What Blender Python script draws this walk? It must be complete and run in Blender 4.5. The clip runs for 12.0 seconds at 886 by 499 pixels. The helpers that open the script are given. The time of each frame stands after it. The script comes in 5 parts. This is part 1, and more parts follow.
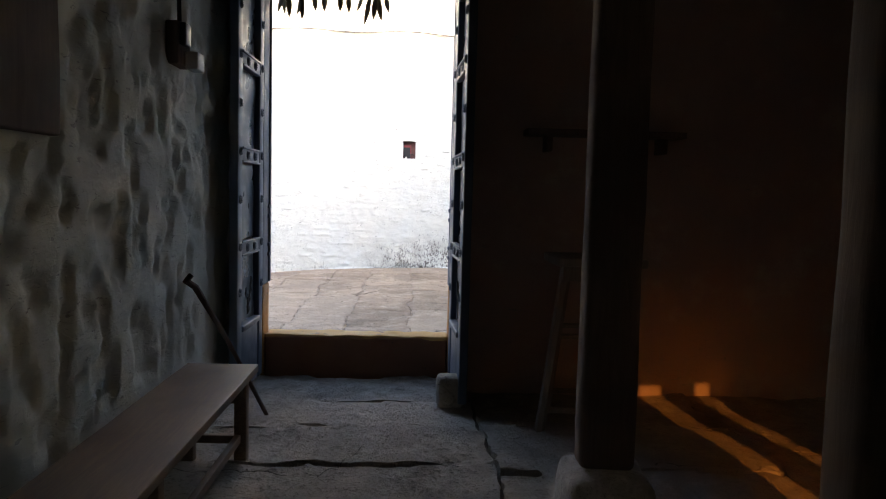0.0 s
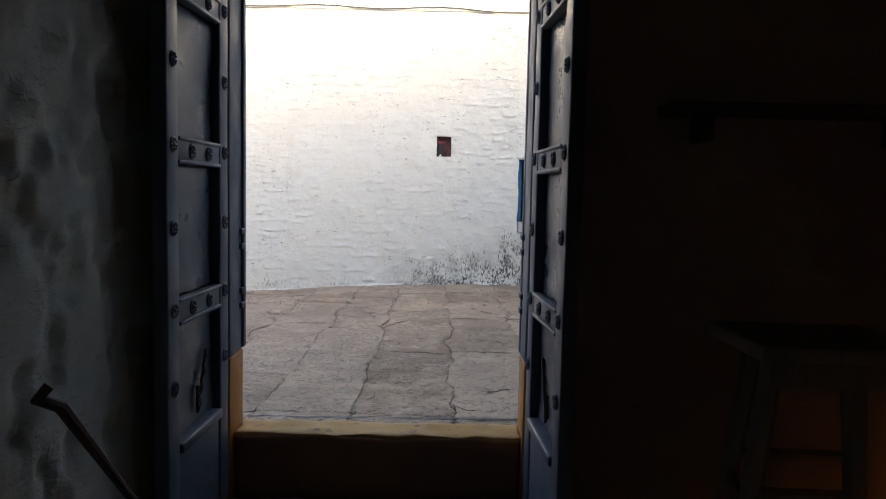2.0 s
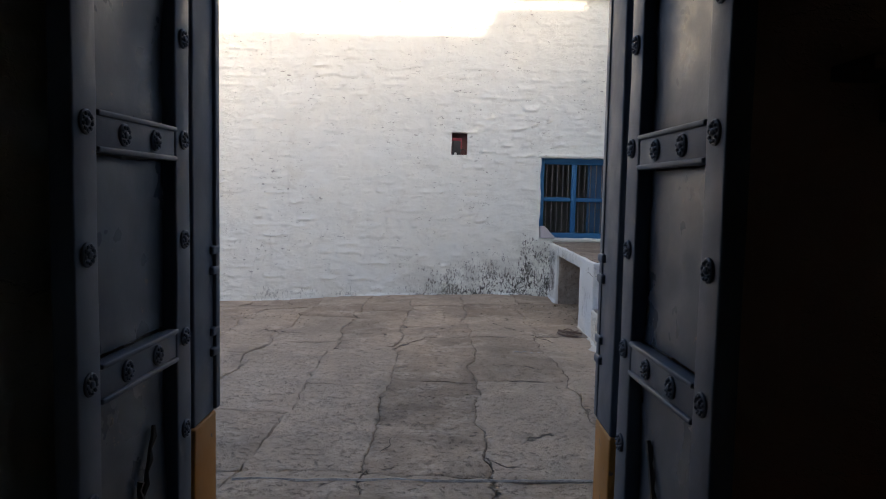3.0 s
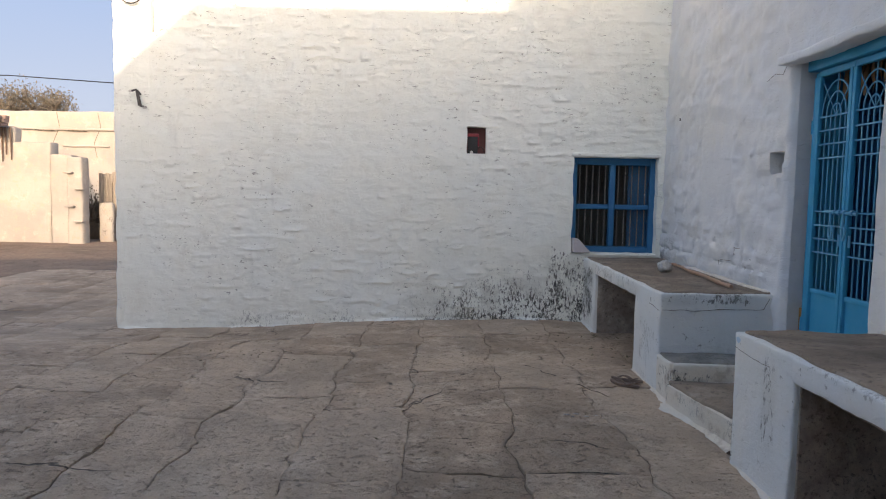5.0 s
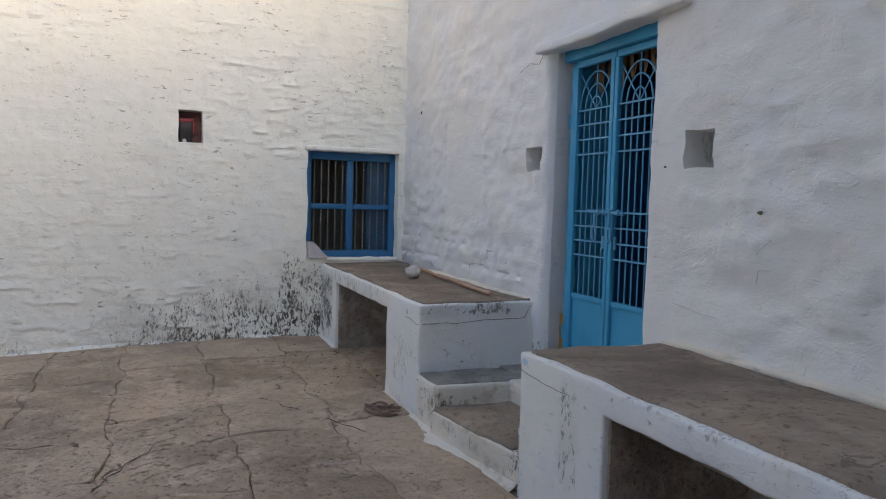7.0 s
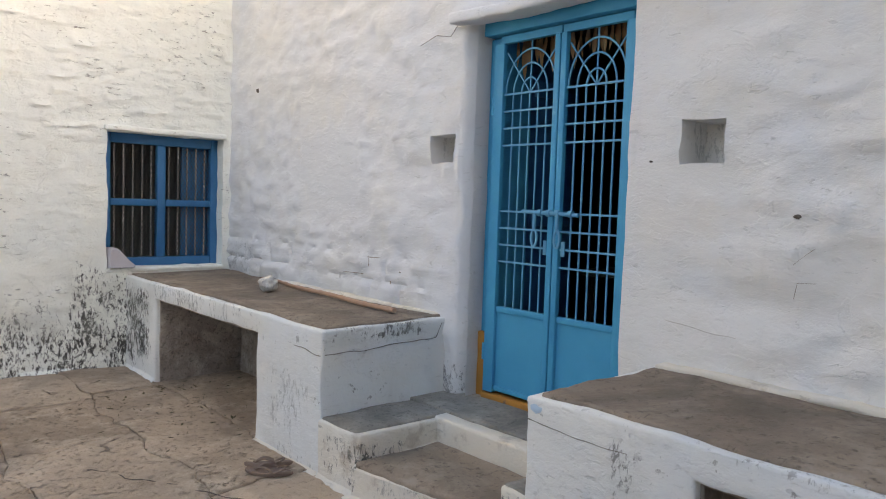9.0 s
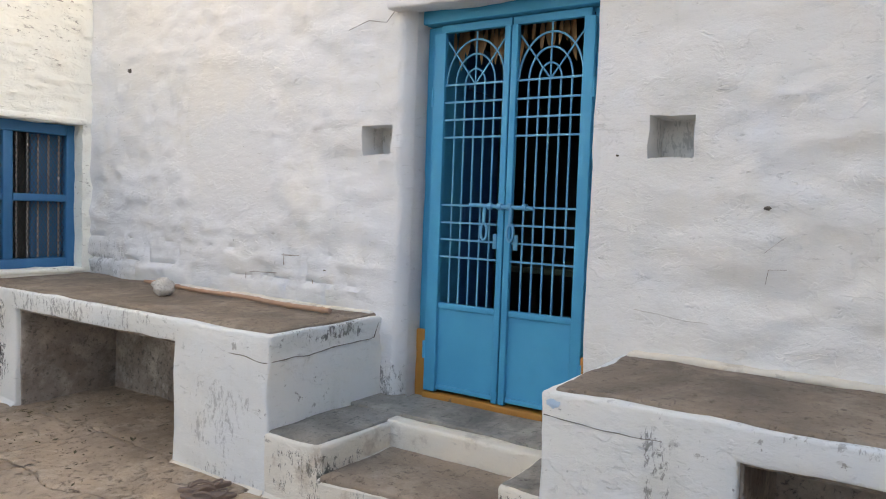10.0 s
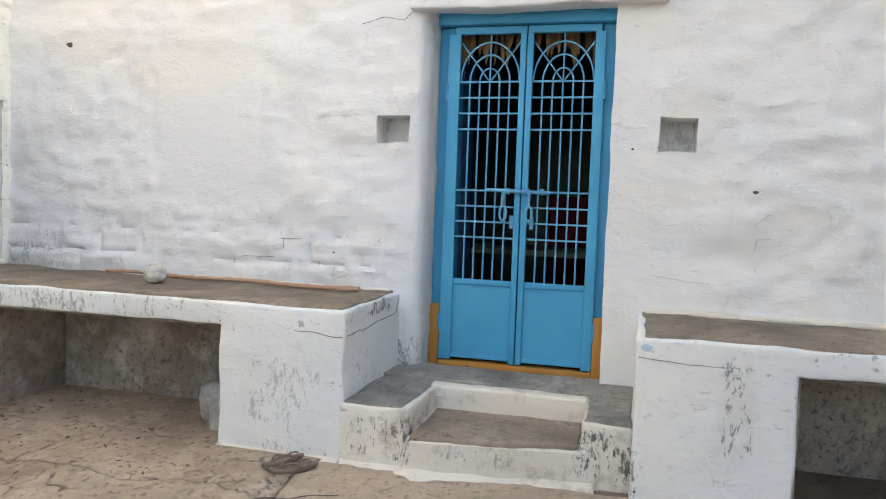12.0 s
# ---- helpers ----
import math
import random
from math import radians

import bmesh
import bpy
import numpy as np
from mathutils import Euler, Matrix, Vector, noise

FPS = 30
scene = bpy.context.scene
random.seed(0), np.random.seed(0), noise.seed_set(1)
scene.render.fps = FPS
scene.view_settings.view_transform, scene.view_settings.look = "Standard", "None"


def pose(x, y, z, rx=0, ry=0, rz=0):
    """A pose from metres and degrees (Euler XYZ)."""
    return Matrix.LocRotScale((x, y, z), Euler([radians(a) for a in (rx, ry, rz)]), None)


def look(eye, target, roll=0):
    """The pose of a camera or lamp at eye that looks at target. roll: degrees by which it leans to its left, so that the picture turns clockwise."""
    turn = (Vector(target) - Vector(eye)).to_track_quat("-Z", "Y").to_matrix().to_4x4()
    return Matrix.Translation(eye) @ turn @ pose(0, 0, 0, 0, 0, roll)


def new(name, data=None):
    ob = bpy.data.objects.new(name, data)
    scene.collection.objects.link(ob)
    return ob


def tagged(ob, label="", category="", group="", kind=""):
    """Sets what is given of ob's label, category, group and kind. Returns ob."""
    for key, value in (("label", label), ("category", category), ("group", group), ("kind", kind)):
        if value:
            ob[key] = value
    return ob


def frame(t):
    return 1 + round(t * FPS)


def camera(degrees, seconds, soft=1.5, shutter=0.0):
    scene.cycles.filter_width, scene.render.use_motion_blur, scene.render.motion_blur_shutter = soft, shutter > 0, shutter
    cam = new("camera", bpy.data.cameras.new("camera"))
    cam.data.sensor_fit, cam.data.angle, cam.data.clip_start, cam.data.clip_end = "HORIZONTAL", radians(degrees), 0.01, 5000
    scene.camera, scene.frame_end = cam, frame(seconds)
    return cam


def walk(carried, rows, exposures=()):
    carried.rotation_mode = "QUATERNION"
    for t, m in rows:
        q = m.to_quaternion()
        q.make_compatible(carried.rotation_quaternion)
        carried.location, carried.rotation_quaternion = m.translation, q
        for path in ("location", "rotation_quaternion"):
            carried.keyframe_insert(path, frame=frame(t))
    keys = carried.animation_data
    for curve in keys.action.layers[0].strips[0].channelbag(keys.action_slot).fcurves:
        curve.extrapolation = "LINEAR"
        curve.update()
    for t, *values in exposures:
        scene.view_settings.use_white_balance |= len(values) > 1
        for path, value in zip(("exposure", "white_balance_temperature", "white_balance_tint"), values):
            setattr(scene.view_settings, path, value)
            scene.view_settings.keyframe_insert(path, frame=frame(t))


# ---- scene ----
cam = camera(63.3, 12.0, soft=1.1)
BASE_EXPOSURE = 1.1
METRES, EYE, TILT, LEAN, TURN = 9.3, 1.5, 0.0, 0.0, -2.5
ROWS = [
    (0.0, 0.0, 0.0, 0.0, 0.11, -4.34, -1.51),
    (0.5, -0.0011, 0.0508, 0.0007, 0.6, -4.35, -1.54),
    (1.0, -0.0072, 0.1058, 0.0027, 1.52, -4.44, -1.51),
    (1.5, -0.015, 0.156, 0.006, 2.03, -4.49, -1.41),
    (2.0, -0.0217, 0.2079, 0.0094, 2.33, -4.53, -1.26),
    (2.5, -0.0344, 0.2626, 0.01, 2.49, -4.54, -1.22),
    (3.0, -0.0418, 0.309, 0.0101, 2.73, -4.47, -1.21),
    (5.0, -0.0712, 0.4863, 0.0182, 2.55, -4.51, -1.16),
    (5.5, -0.0707, 0.5166, 0.0193, 0.74, -4.32, -1.17),
    (6.0, -0.0671, 0.5416, 0.0203, -4.6, -4.13, -1.26),
    (6.5, -0.0703, 0.5654, 0.0209, -11.93, -3.87, -1.36),
    (7.0, -0.074, 0.5956, 0.0148, -19.54, -3.91, -1.57),
    (7.5, -0.0759, 0.6327, 0.0172, -24.38, -4.03, -1.64),
    (9.5, -0.1424, 0.7676, 0.0113, -46.35, -3.54, -2.01),
    (10.0, -0.1637, 0.8033, 0.0081, -54.31, -3.35, -2.04),
    (10.5, -0.188, 0.8377, 0.0064, -60.44, -3.38, -2.09),
    (11.0, -0.2177, 0.8687, 0.0031, -65.05, -3.31, -2.09),
    (11.5, -0.2408, 0.8997, 0.0002, -70.27, -3.42, -2.04),
    (12.0, -0.275, 0.9231, -0.0021, -72.55, -3.41, -2.05),
]
# the camera's exposure falls as it nears the daylight
EXPO = [(0.0, 1.95, 8000, 17), (0.6, 1.65, 8000, 17), (1.2, 1.42, 8000, 17), (1.8, 1.2, 8000, 17), (2.5, 0.68, 8000, 17), (3.2, 0.50, 7600, 18), (5.0, 0.42, 7900, 17), (5.5, 0.36, 7950, 17), (6.0, 0.34, 8050, 17), (6.5, 0.55, 8150, 17), (7.0, 0.60, 8250, 18), (7.5, 0.78, 8500, 18), (9.5, 1.31, 9400, 18), (11.0, 1.66, 9600, 17), (12.0, 1.66, 9600, 16)]
walk(cam, [(t, pose(0, 0, EYE, TILT, LEAN, TURN) @ pose(METRES * x, METRES * y, METRES * z, 90 + pitch, roll, yaw)) for t, x, y, z, yaw, pitch, roll in ROWS],
     [(t, e + BASE_EXPOSURE, k, tint) for t, e, k, tint in EXPO])

# ---- light: a low warm sun behind the entrance house, and a hazy sky ----
SUN_TO = Vector((-0.10, 1.0, -0.28)).normalized()
world = bpy.data.worlds.new("sky")
scene.world = world
world.use_nodes = True
wn = world.node_tree
sky = wn.nodes.new("ShaderNodeTexSky")
sky.sky_type = "NISHITA"
sky.sun_disc = False
sky.sun_elevation = math.asin(-SUN_TO.z)
sky.sun_rotation = math.atan2(-SUN_TO.x, -SUN_TO.y)
sky.dust_density = 3.2
sky.air_density = 1.0
sky.ozone_density = 3.0
wn.nodes["Background"].inputs["Strength"].default_value = 0.15
wn.links.new(sky.outputs["Color"], wn.nodes["Background"].inputs["Color"])
sun_data = bpy.data.lights.new("sun", "SUN")
sun_data.energy, sun_data.angle, sun_data.color = 1.3, radians(0.6), (1.0, 0.87, 0.72)
sun = new("sun", sun_data)
sun.matrix_world = look((0, -20, 15), Vector((0, -20, 15)) + SUN_TO)


# ---- mesh helpers ----
class Geo:
    """Collects vertices and faces for one mesh."""

    def __init__(self):
        self.v, self.f = [], []

    def add(self, verts, faces, m=None):
        k = len(self.v)
        for p in verts:
            p = Vector(p)
            self.v.append(tuple(m @ p) if m is not None else tuple(p))
        self.f.extend([tuple(i + k for i in f) for f in faces])
        return self

    def mesh(self, name, mat, sharp=38):
        me = bpy.data.meshes.new(name)
        me.from_pydata(self.v, [], self.f)
        me.update()
        me.polygons.foreach_set("use_smooth", [True] * len(me.polygons))
        me.set_sharp_from_angle(angle=radians(sharp))
        if mat:
            me.materials.append(mat)
        return me


def part(name, geo, mat, parent=None, label="", sharp=38):
    """One mesh object, under a thing or part if a parent is given. A Geo or a ready mesh."""
    me = geo if isinstance(geo, bpy.types.Mesh) else geo.mesh(name, mat, sharp)
    ob = new(name, me)
    if parent is not None:
        ob.parent = parent
        if parent.data is None:
            ob.matrix_parent_inverse = Matrix.Translation(-parent.location)
    if label:
        tagged(ob, label)
    return ob


def thing(name, label, category, group="", at=(0, 0, 0), kind=""):
    ob = new(name)
    ob.location = at
    ob.empty_display_size = 0.1
    return tagged(ob, label, category, group, kind)


def solid(name, geo, mat, label, category, group="", kind="", sharp=38):
    return tagged(part(name, geo, mat, None, "", sharp), label, category, group, kind)


LATTICE = np.random.RandomState(5).rand(256, 256)


def vnoise(a, b, seed=0):
    """Smooth value noise, 0 to 1, on arrays."""
    a, b = np.asarray(a, float) + seed * 17.3, np.asarray(b, float) + seed * 31.7
    i, j = np.floor(a).astype(int), np.floor(b).astype(int)
    u, v = a - i, b - j
    u, v = u * u * (3 - 2 * u), v * v * (3 - 2 * v)
    g = lambda p, q: LATTICE[p % 256, q % 256]
    return (g(i, j) * (1 - u) + g(i + 1, j) * u) * (1 - v) + (g(i, j + 1) * (1 - u) + g(i + 1, j + 1) * u) * v


def fbm(a, b, seed=0, octaves=4):
    s, amp, tot = 0, 1, 0
    for o in range(octaves):
        s, tot, amp = s + amp * vnoise(a * 2 ** o, b * 2 ** o, seed + o), tot + amp, amp * 0.5
    return s / tot


def smooth(a, lo, hi):
    t = np.clip((a - lo) / (hi - lo), 0, 1)
    return t * t * (3 - 2 * t)


def cuts(lo, hi, r, res):
    n = max(1, int(round((hi - lo - 2 * r) / res)))
    mid = [lo + r + (hi - lo - 2 * r) * i / n for i in range(n + 1)]
    return [lo, lo + 0.35 * r] + mid + [hi - 0.35 * r, hi] if r > 0 else mid


def rbox(geo, x0, y0, z0, x1, y1, z1, r=0.01, res=9.0, amp=0.0, seed=0, m=None, freq=4.0):
    """A box with rounded edges; amp makes its faces uneven."""
    r = min(r, 0.45 * min(x1 - x0, y1 - y0, z1 - z0))
    lo, hi = np.array((x0, y0, z0)), np.array((x1, y1, z1))
    axes = [cuts(lo[k], hi[k], r, res) for k in range(3)]
    index, verts, faces = {}, [], []

    def vert(i, j, k):
        if (i, j, k) not in index:
            p = np.array((axes[0][i], axes[1][j], axes[2][k]))
            q = np.clip(p, lo + r, hi - r)
            d = p - q
            n = np.linalg.norm(d)
            if r > 0 and n > 1e-9:
                p = q + d / n * r
            if amp:
                nn = Vector(p) * freq + Vector((seed * 7.1, seed * 3.3, seed))
                p = p + np.array(noise.noise_vector(nn)) * amp + np.array(noise.noise_vector(nn * 4)) * amp * 0.35
            index[(i, j, k)] = len(verts)
            verts.append(tuple(p))
        return index[(i, j, k)]

    N = [len(a) - 1 for a in axes]
    for a in range(3):
        b, c = (a + 1) % 3, (a + 2) % 3
        for side in (0, N[a]):
            for s in range(N[b]):
                for t in range(N[c]):
                    ids = []
                    for ds, dt in ((0, 0), (1, 0), (1, 1), (0, 1)):
                        e = [0, 0, 0]
                        e[a], e[b], e[c] = side, s + ds, t + dt
                        ids.append(vert(*e))
                    faces.append(tuple(ids if side else ids[::-1]))
    return geo.add(verts, faces, m)


def tube(geo, pts, radius, n=8, closed=False, caps=True):
    """A round bar along points; radius a number or one for each point."""
    pts = [Vector(p) for p in pts]
    rad = radius if isinstance(radius, (list, tuple)) else [radius] * len(pts)
    verts, faces, ref = [], [], None
    for i, p in enumerate(pts):
        a = pts[i - 1] if i or closed else p
        b = pts[(i + 1) % len(pts)] if i + 1 < len(pts) or closed else p
        d = (b - a).normalized()
        if ref is None:
            ref = d.orthogonal().normalized()
        ref = (ref - d * ref.dot(d)).normalized()
        s = d.cross(ref)
        for k in range(n):
            w = 2 * math.pi * k / n
            verts.append(p + (ref * math.cos(w) + s * math.sin(w)) * rad[i])
    m = len(pts)
    for i in range(m if closed else m - 1):
        for k in range(n):
            a, b = i * n + k, i * n + (k + 1) % n
            c, d = ((i + 1) % m) * n + (k + 1) % n, ((i + 1) % m) * n + k
            faces.append((a, b, c, d))
    if caps and not closed:
        faces.append(tuple(range(n))[::-1])
        faces.append(tuple((m - 1) * n + k for k in range(n)))
    return geo.add(verts, faces)


def lathe(geo, profile, n=16, m=None):
    """A turned shape about z from (radius, z) pairs."""
    verts, faces = [], []
    for r, z in profile:
        verts += [(r * math.cos(2 * math.pi * k / n), r * math.sin(2 * math.pi * k / n), z) for k in range(n)]
    for i in range(len(profile) - 1):
        for k in range(n):
            faces.append((i * n + k, i * n + (k + 1) % n, (i + 1) * n + (k + 1) % n, (i + 1) * n + k))
    faces.append(tuple(range(n))[::-1])
    faces.append(tuple((len(profile) - 1) * n + k for k in range(n)))
    return geo.add(verts, faces, m)


def boulder(geo, centre, size, seed=0, n=12, rough=0.25):
    verts, faces = [], []
    for i in range(n + 1):
        th = math.pi * i / n
        for k in range(2 * n):
            ph = math.pi * k / n
            d = Vector((math.sin(th) * math.cos(ph), math.sin(th) * math.sin(ph), math.cos(th)))
            s = 1 + rough * noise.noise(d * 1.7 + Vector((seed, 0, 0))) + 0.3 * rough * noise.noise(d * 6 + Vector((0, seed, 0)))
            verts.append((centre[0] + d.x * s * size[0], centre[1] + d.y * s * size[1], centre[2] + d.z * s * size[2]))
    for i in range(n):
        for k in range(2 * n):
            faces.append((i * 2 * n + k, (i + 1) * 2 * n + k, (i + 1) * 2 * n + (k + 1) % (2 * n), i * 2 * n + (k + 1) % (2 * n)))
    return geo.add(verts, faces)


def rubble(u, z, seed, amp=0.016, row=0.15, flat=None, fine=1.0, run=4.6):
    """Relief of field stones under many coats of limewash: broken courses whose lower lips stand out here and there."""
    def course(h, s, cut):
        ph = z / h + 0.7 * vnoise(u * 0.7, z * 0.9, s) + 0.32 * vnoise(u * 3.5, z * 3.5, s + 1)
        k = np.floor(ph)
        fr = ph - k
        show = smooth(vnoise(u * run, k * 7.3, s + 2), cut + 0.08, cut + 0.22)
        return (1 - fr) ** 2.6 * show * (0.45 + 0.55 * vnoise(u * 9, k * 3.1, s + 3))
    zone = 0.40 + 0.60 * smooth(fbm(u * 0.9, z * 0.9, seed + 7, 3), 0.36, 0.58)
    d = amp * zone * (course(row, seed, 0.50) + 0.7 * course(row * 0.6, seed + 5, 0.55))
    d = d + 0.020 * (fbm(u * 2.6, z * 3.2, seed + 9, 3) - 0.5) + 0.008 * fine * (fbm(u * 9, z * 10, seed + 12, 3) - 0.5)
    if flat is not None:
        d = d * (1 - 0.85 * flat(u, z))
    return d


def wall_mesh(base, along, out, u0, u1, z0, z1, holes, thick, relief, res=0.028, wob=0.012, seed=0):
    """A wall with real thickness, relief on its outer face, and openings or niches (u0, u1, z0, z1, depth or None)."""
    base, along, out = Vector(base), Vector(along), Vector(out)

    def axis(lo, hi, marks):
        n = int((hi - lo) / res)
        line = [lo + (hi - lo) * i / n for i in range(n + 1)]
        keep = [a for a in line if all(abs(a - q) > 0.45 * res for q in marks) or a in (lo, hi)]
        return np.array(sorted(set(keep) | {q for q in marks if lo < q < hi}))

    us = axis(u0, u1, [h[0] for h in holes] + [h[1] for h in holes])
    zs = axis(z0, z1, [h[2] for h in holes] + [h[3] for h in holes])
    U, Z = np.meshgrid(us, zs, indexing="ij")
    D = relief(U, Z)
    ins = smooth(np.minimum(np.minimum(U - u0, u1 - U), np.minimum(Z - z0, z1 - Z)), 0, 0.1)
    Uw = U + ins * wob * 2 * (fbm(U * 6, Z * 6, seed + 40, 2) - 0.5)
    Zw = Z + ins * wob * 2 * (fbm(U * 6, Z * 6, seed + 50, 2) - 0.5)
    nu, nz = len(us), len(zs)
    state = np.zeros((nu - 1, nz - 1), int)
    um, zm = (us[:-1] + us[1:]) / 2, (zs[:-1] + zs[1:]) / 2
    for k, h in enumerate(holes):
        state[np.ix_((um > h[0]) & (um < h[1]), (zm > h[2]) & (zm < h[3]))] = k + 1
    o = np.array(out)
    P = np.array(base) + Uw[..., None] * np.array(along) + Zw[..., None] * np.array((0, 0, 1.0))
    front = P + D[..., None] * o
    geo = Geo()
    verts = front.reshape(-1, 3).tolist()
    faces = []
    extra = {}

    def deep(i, j, d):
        key = (i, j, round(d, 3))
        if key not in extra:
            extra[key] = len(verts)
            verts.append((P[i, j] - o * d).tolist())
        return extra[key]

    fid = lambda i, j: i * nz + j
    flip = along.cross(Vector((0, 0, 1))).dot(out) < 0
    q = lambda f: faces.append(tuple(f[::-1] if flip else f))
    for i in range(nu - 1):
        for j in range(nz - 1):
            k = state[i, j]
            if k == 0:
                q((fid(i, j), fid(i + 1, j), fid(i + 1, j + 1), fid(i, j + 1)))
            elif holes[k - 1][4] is not None:
                d = holes[k - 1][4]
                q((deep(i, j, d), deep(i + 1, j, d), deep(i + 1, j + 1, d), deep(i, j + 1, d)))
            for (di, dj), (a, b) in {(-1, 0): ((i, j), (i, j + 1)), (1, 0): ((i + 1, j + 1), (i + 1, j)), (0, -1): ((i + 1, j), (i, j)), (0, 1): ((i, j + 1), (i + 1, j + 1))}.items():
                ii, jj = i + di, j + dj
                inside = 0 <= ii < nu - 1 and 0 <= jj < nz - 1
                other = state[ii, jj] if inside else -1
                if k == 0 and other != 0:
                    d = thick if other == -1 or holes[other - 1][4] is None else holes[other - 1][4]
                    steps = [0.03, d] if d > 0.05 else [d]
                    prev = (fid(*a), fid(*b))
                    for s in steps:
                        now = (deep(*a, s), deep(*b, s))
                        q((prev[0], prev[1], now[1], now[0]))
                        prev = now
    # plain back
    b0 = [tuple(base + along * u + Vector((0, 0, z)) - out * thick) for u, z in ((u0, z0), (u1, z0), (u1, z1), (u0, z1))]
    if not any(h[4] is None for h in holes):
        k = len(verts)
        verts += b0
        q((k + 3, k + 2, k + 1, k))
    else:
        for i in range(nu - 1):
            for j in range(nz - 1):
                if state[i, j] == 0 or holes[state[i, j] - 1][4] is not None:
                    q((deep(i, j + 1, thick), deep(i + 1, j + 1, thick), deep(i + 1, j, thick), deep(i, j, thick)))
    geo.v, geo.f = [tuple(p) for p in verts], faces
    return geo


# ---- materials ----
class Nodes:
    def __init__(self, name):
        self.mat = bpy.data.materials.new(name)
        self.mat.use_nodes = True
        self.t = self.mat.node_tree
        self.b = self.t.nodes["Principled BSDF"]
        self.geo = self.t.nodes.new("ShaderNodeTexCoord").outputs["Object"]

    def put(self, socket, value):
        if hasattr(value, "is_linked"):
            self.t.links.new(value, socket)
        else:
            socket.default_value = (*value, 1.0) if isinstance(value, tuple) and len(value) == 3 and socket.type == "RGBA" else value

    def noise(self, scale, detail=4, rough=0.55, stretch=None, distort=0.0):
        n = self.t.nodes.new("ShaderNodeTexNoise")
        n.inputs["Scale"].default_value, n.inputs["Detail"].default_value = scale, detail
        n.inputs["Roughness"].default_value, n.inputs["Distortion"].default_value = rough, distort
        src = self.geo
        if stretch:
            m = self.t.nodes.new("ShaderNodeVectorMath")
            m.operation = "MULTIPLY"
            self.t.links.new(src, m.inputs[0])
            m.inputs[1].default_value = stretch
            src = m.outputs[0]
        self.t.links.new(src, n.inputs["Vector"])
        return n.outputs["Fac"]

    def ramp(self, value, lo, hi, a=0.0, b=1.0):
        n = self.t.nodes.new("ShaderNodeMapRange")
        n.interpolation_type = "SMOOTHSTEP"
        self.put(n.inputs["Value"], value)
        for k, v in (("From Min", lo), ("From Max", hi), ("To Min", a), ("To Max", b)):
            n.inputs[k].default_value = v
        return n.outputs["Result"]

    def math(self, op, a, b=0.0):
        n = self.t.nodes.new("ShaderNodeMath")
        n.operation = op
        self.put(n.inputs[0], a), self.put(n.inputs[1], b)
        return n.outputs[0]

    def mix(self, fac, a, b, blend="MIX"):
        n = self.t.nodes.new("ShaderNodeMix")
        n.data_type, n.blend_type = "RGBA", blend
        self.put(n.inputs[0], fac), self.put(n.inputs[6], a), self.put(n.inputs[7], b)
        return n.outputs[2]

    def axis(self, k):
        n = self.t.nodes.new("ShaderNodeSeparateXYZ")
        self.t.links.new(self.geo, n.inputs[0])
        return n.outputs[k]

    def random(self):
        return self.t.nodes.new("ShaderNodeObjectInfo").outputs["Random"]

    def finish(self, color, rough=0.7, bump=None, strength=0.3, dist=0.01, metal=0.0):
        self.put(self.b.inputs["Base Color"], color)
        self.put(self.b.inputs["Roughness"], rough)
        self.b.inputs["Metallic"].default_value = metal
        if bump is not None:
            n = self.t.nodes.new("ShaderNodeBump")
            n.inputs["Strength"].default_value, n.inputs["Distance"].default_value = strength, dist
            self.t.links.new(bump, n.inputs["Height"])
            self.t.links.new(n.outputs[0], self.b.inputs["Normal"])
        return self.mat


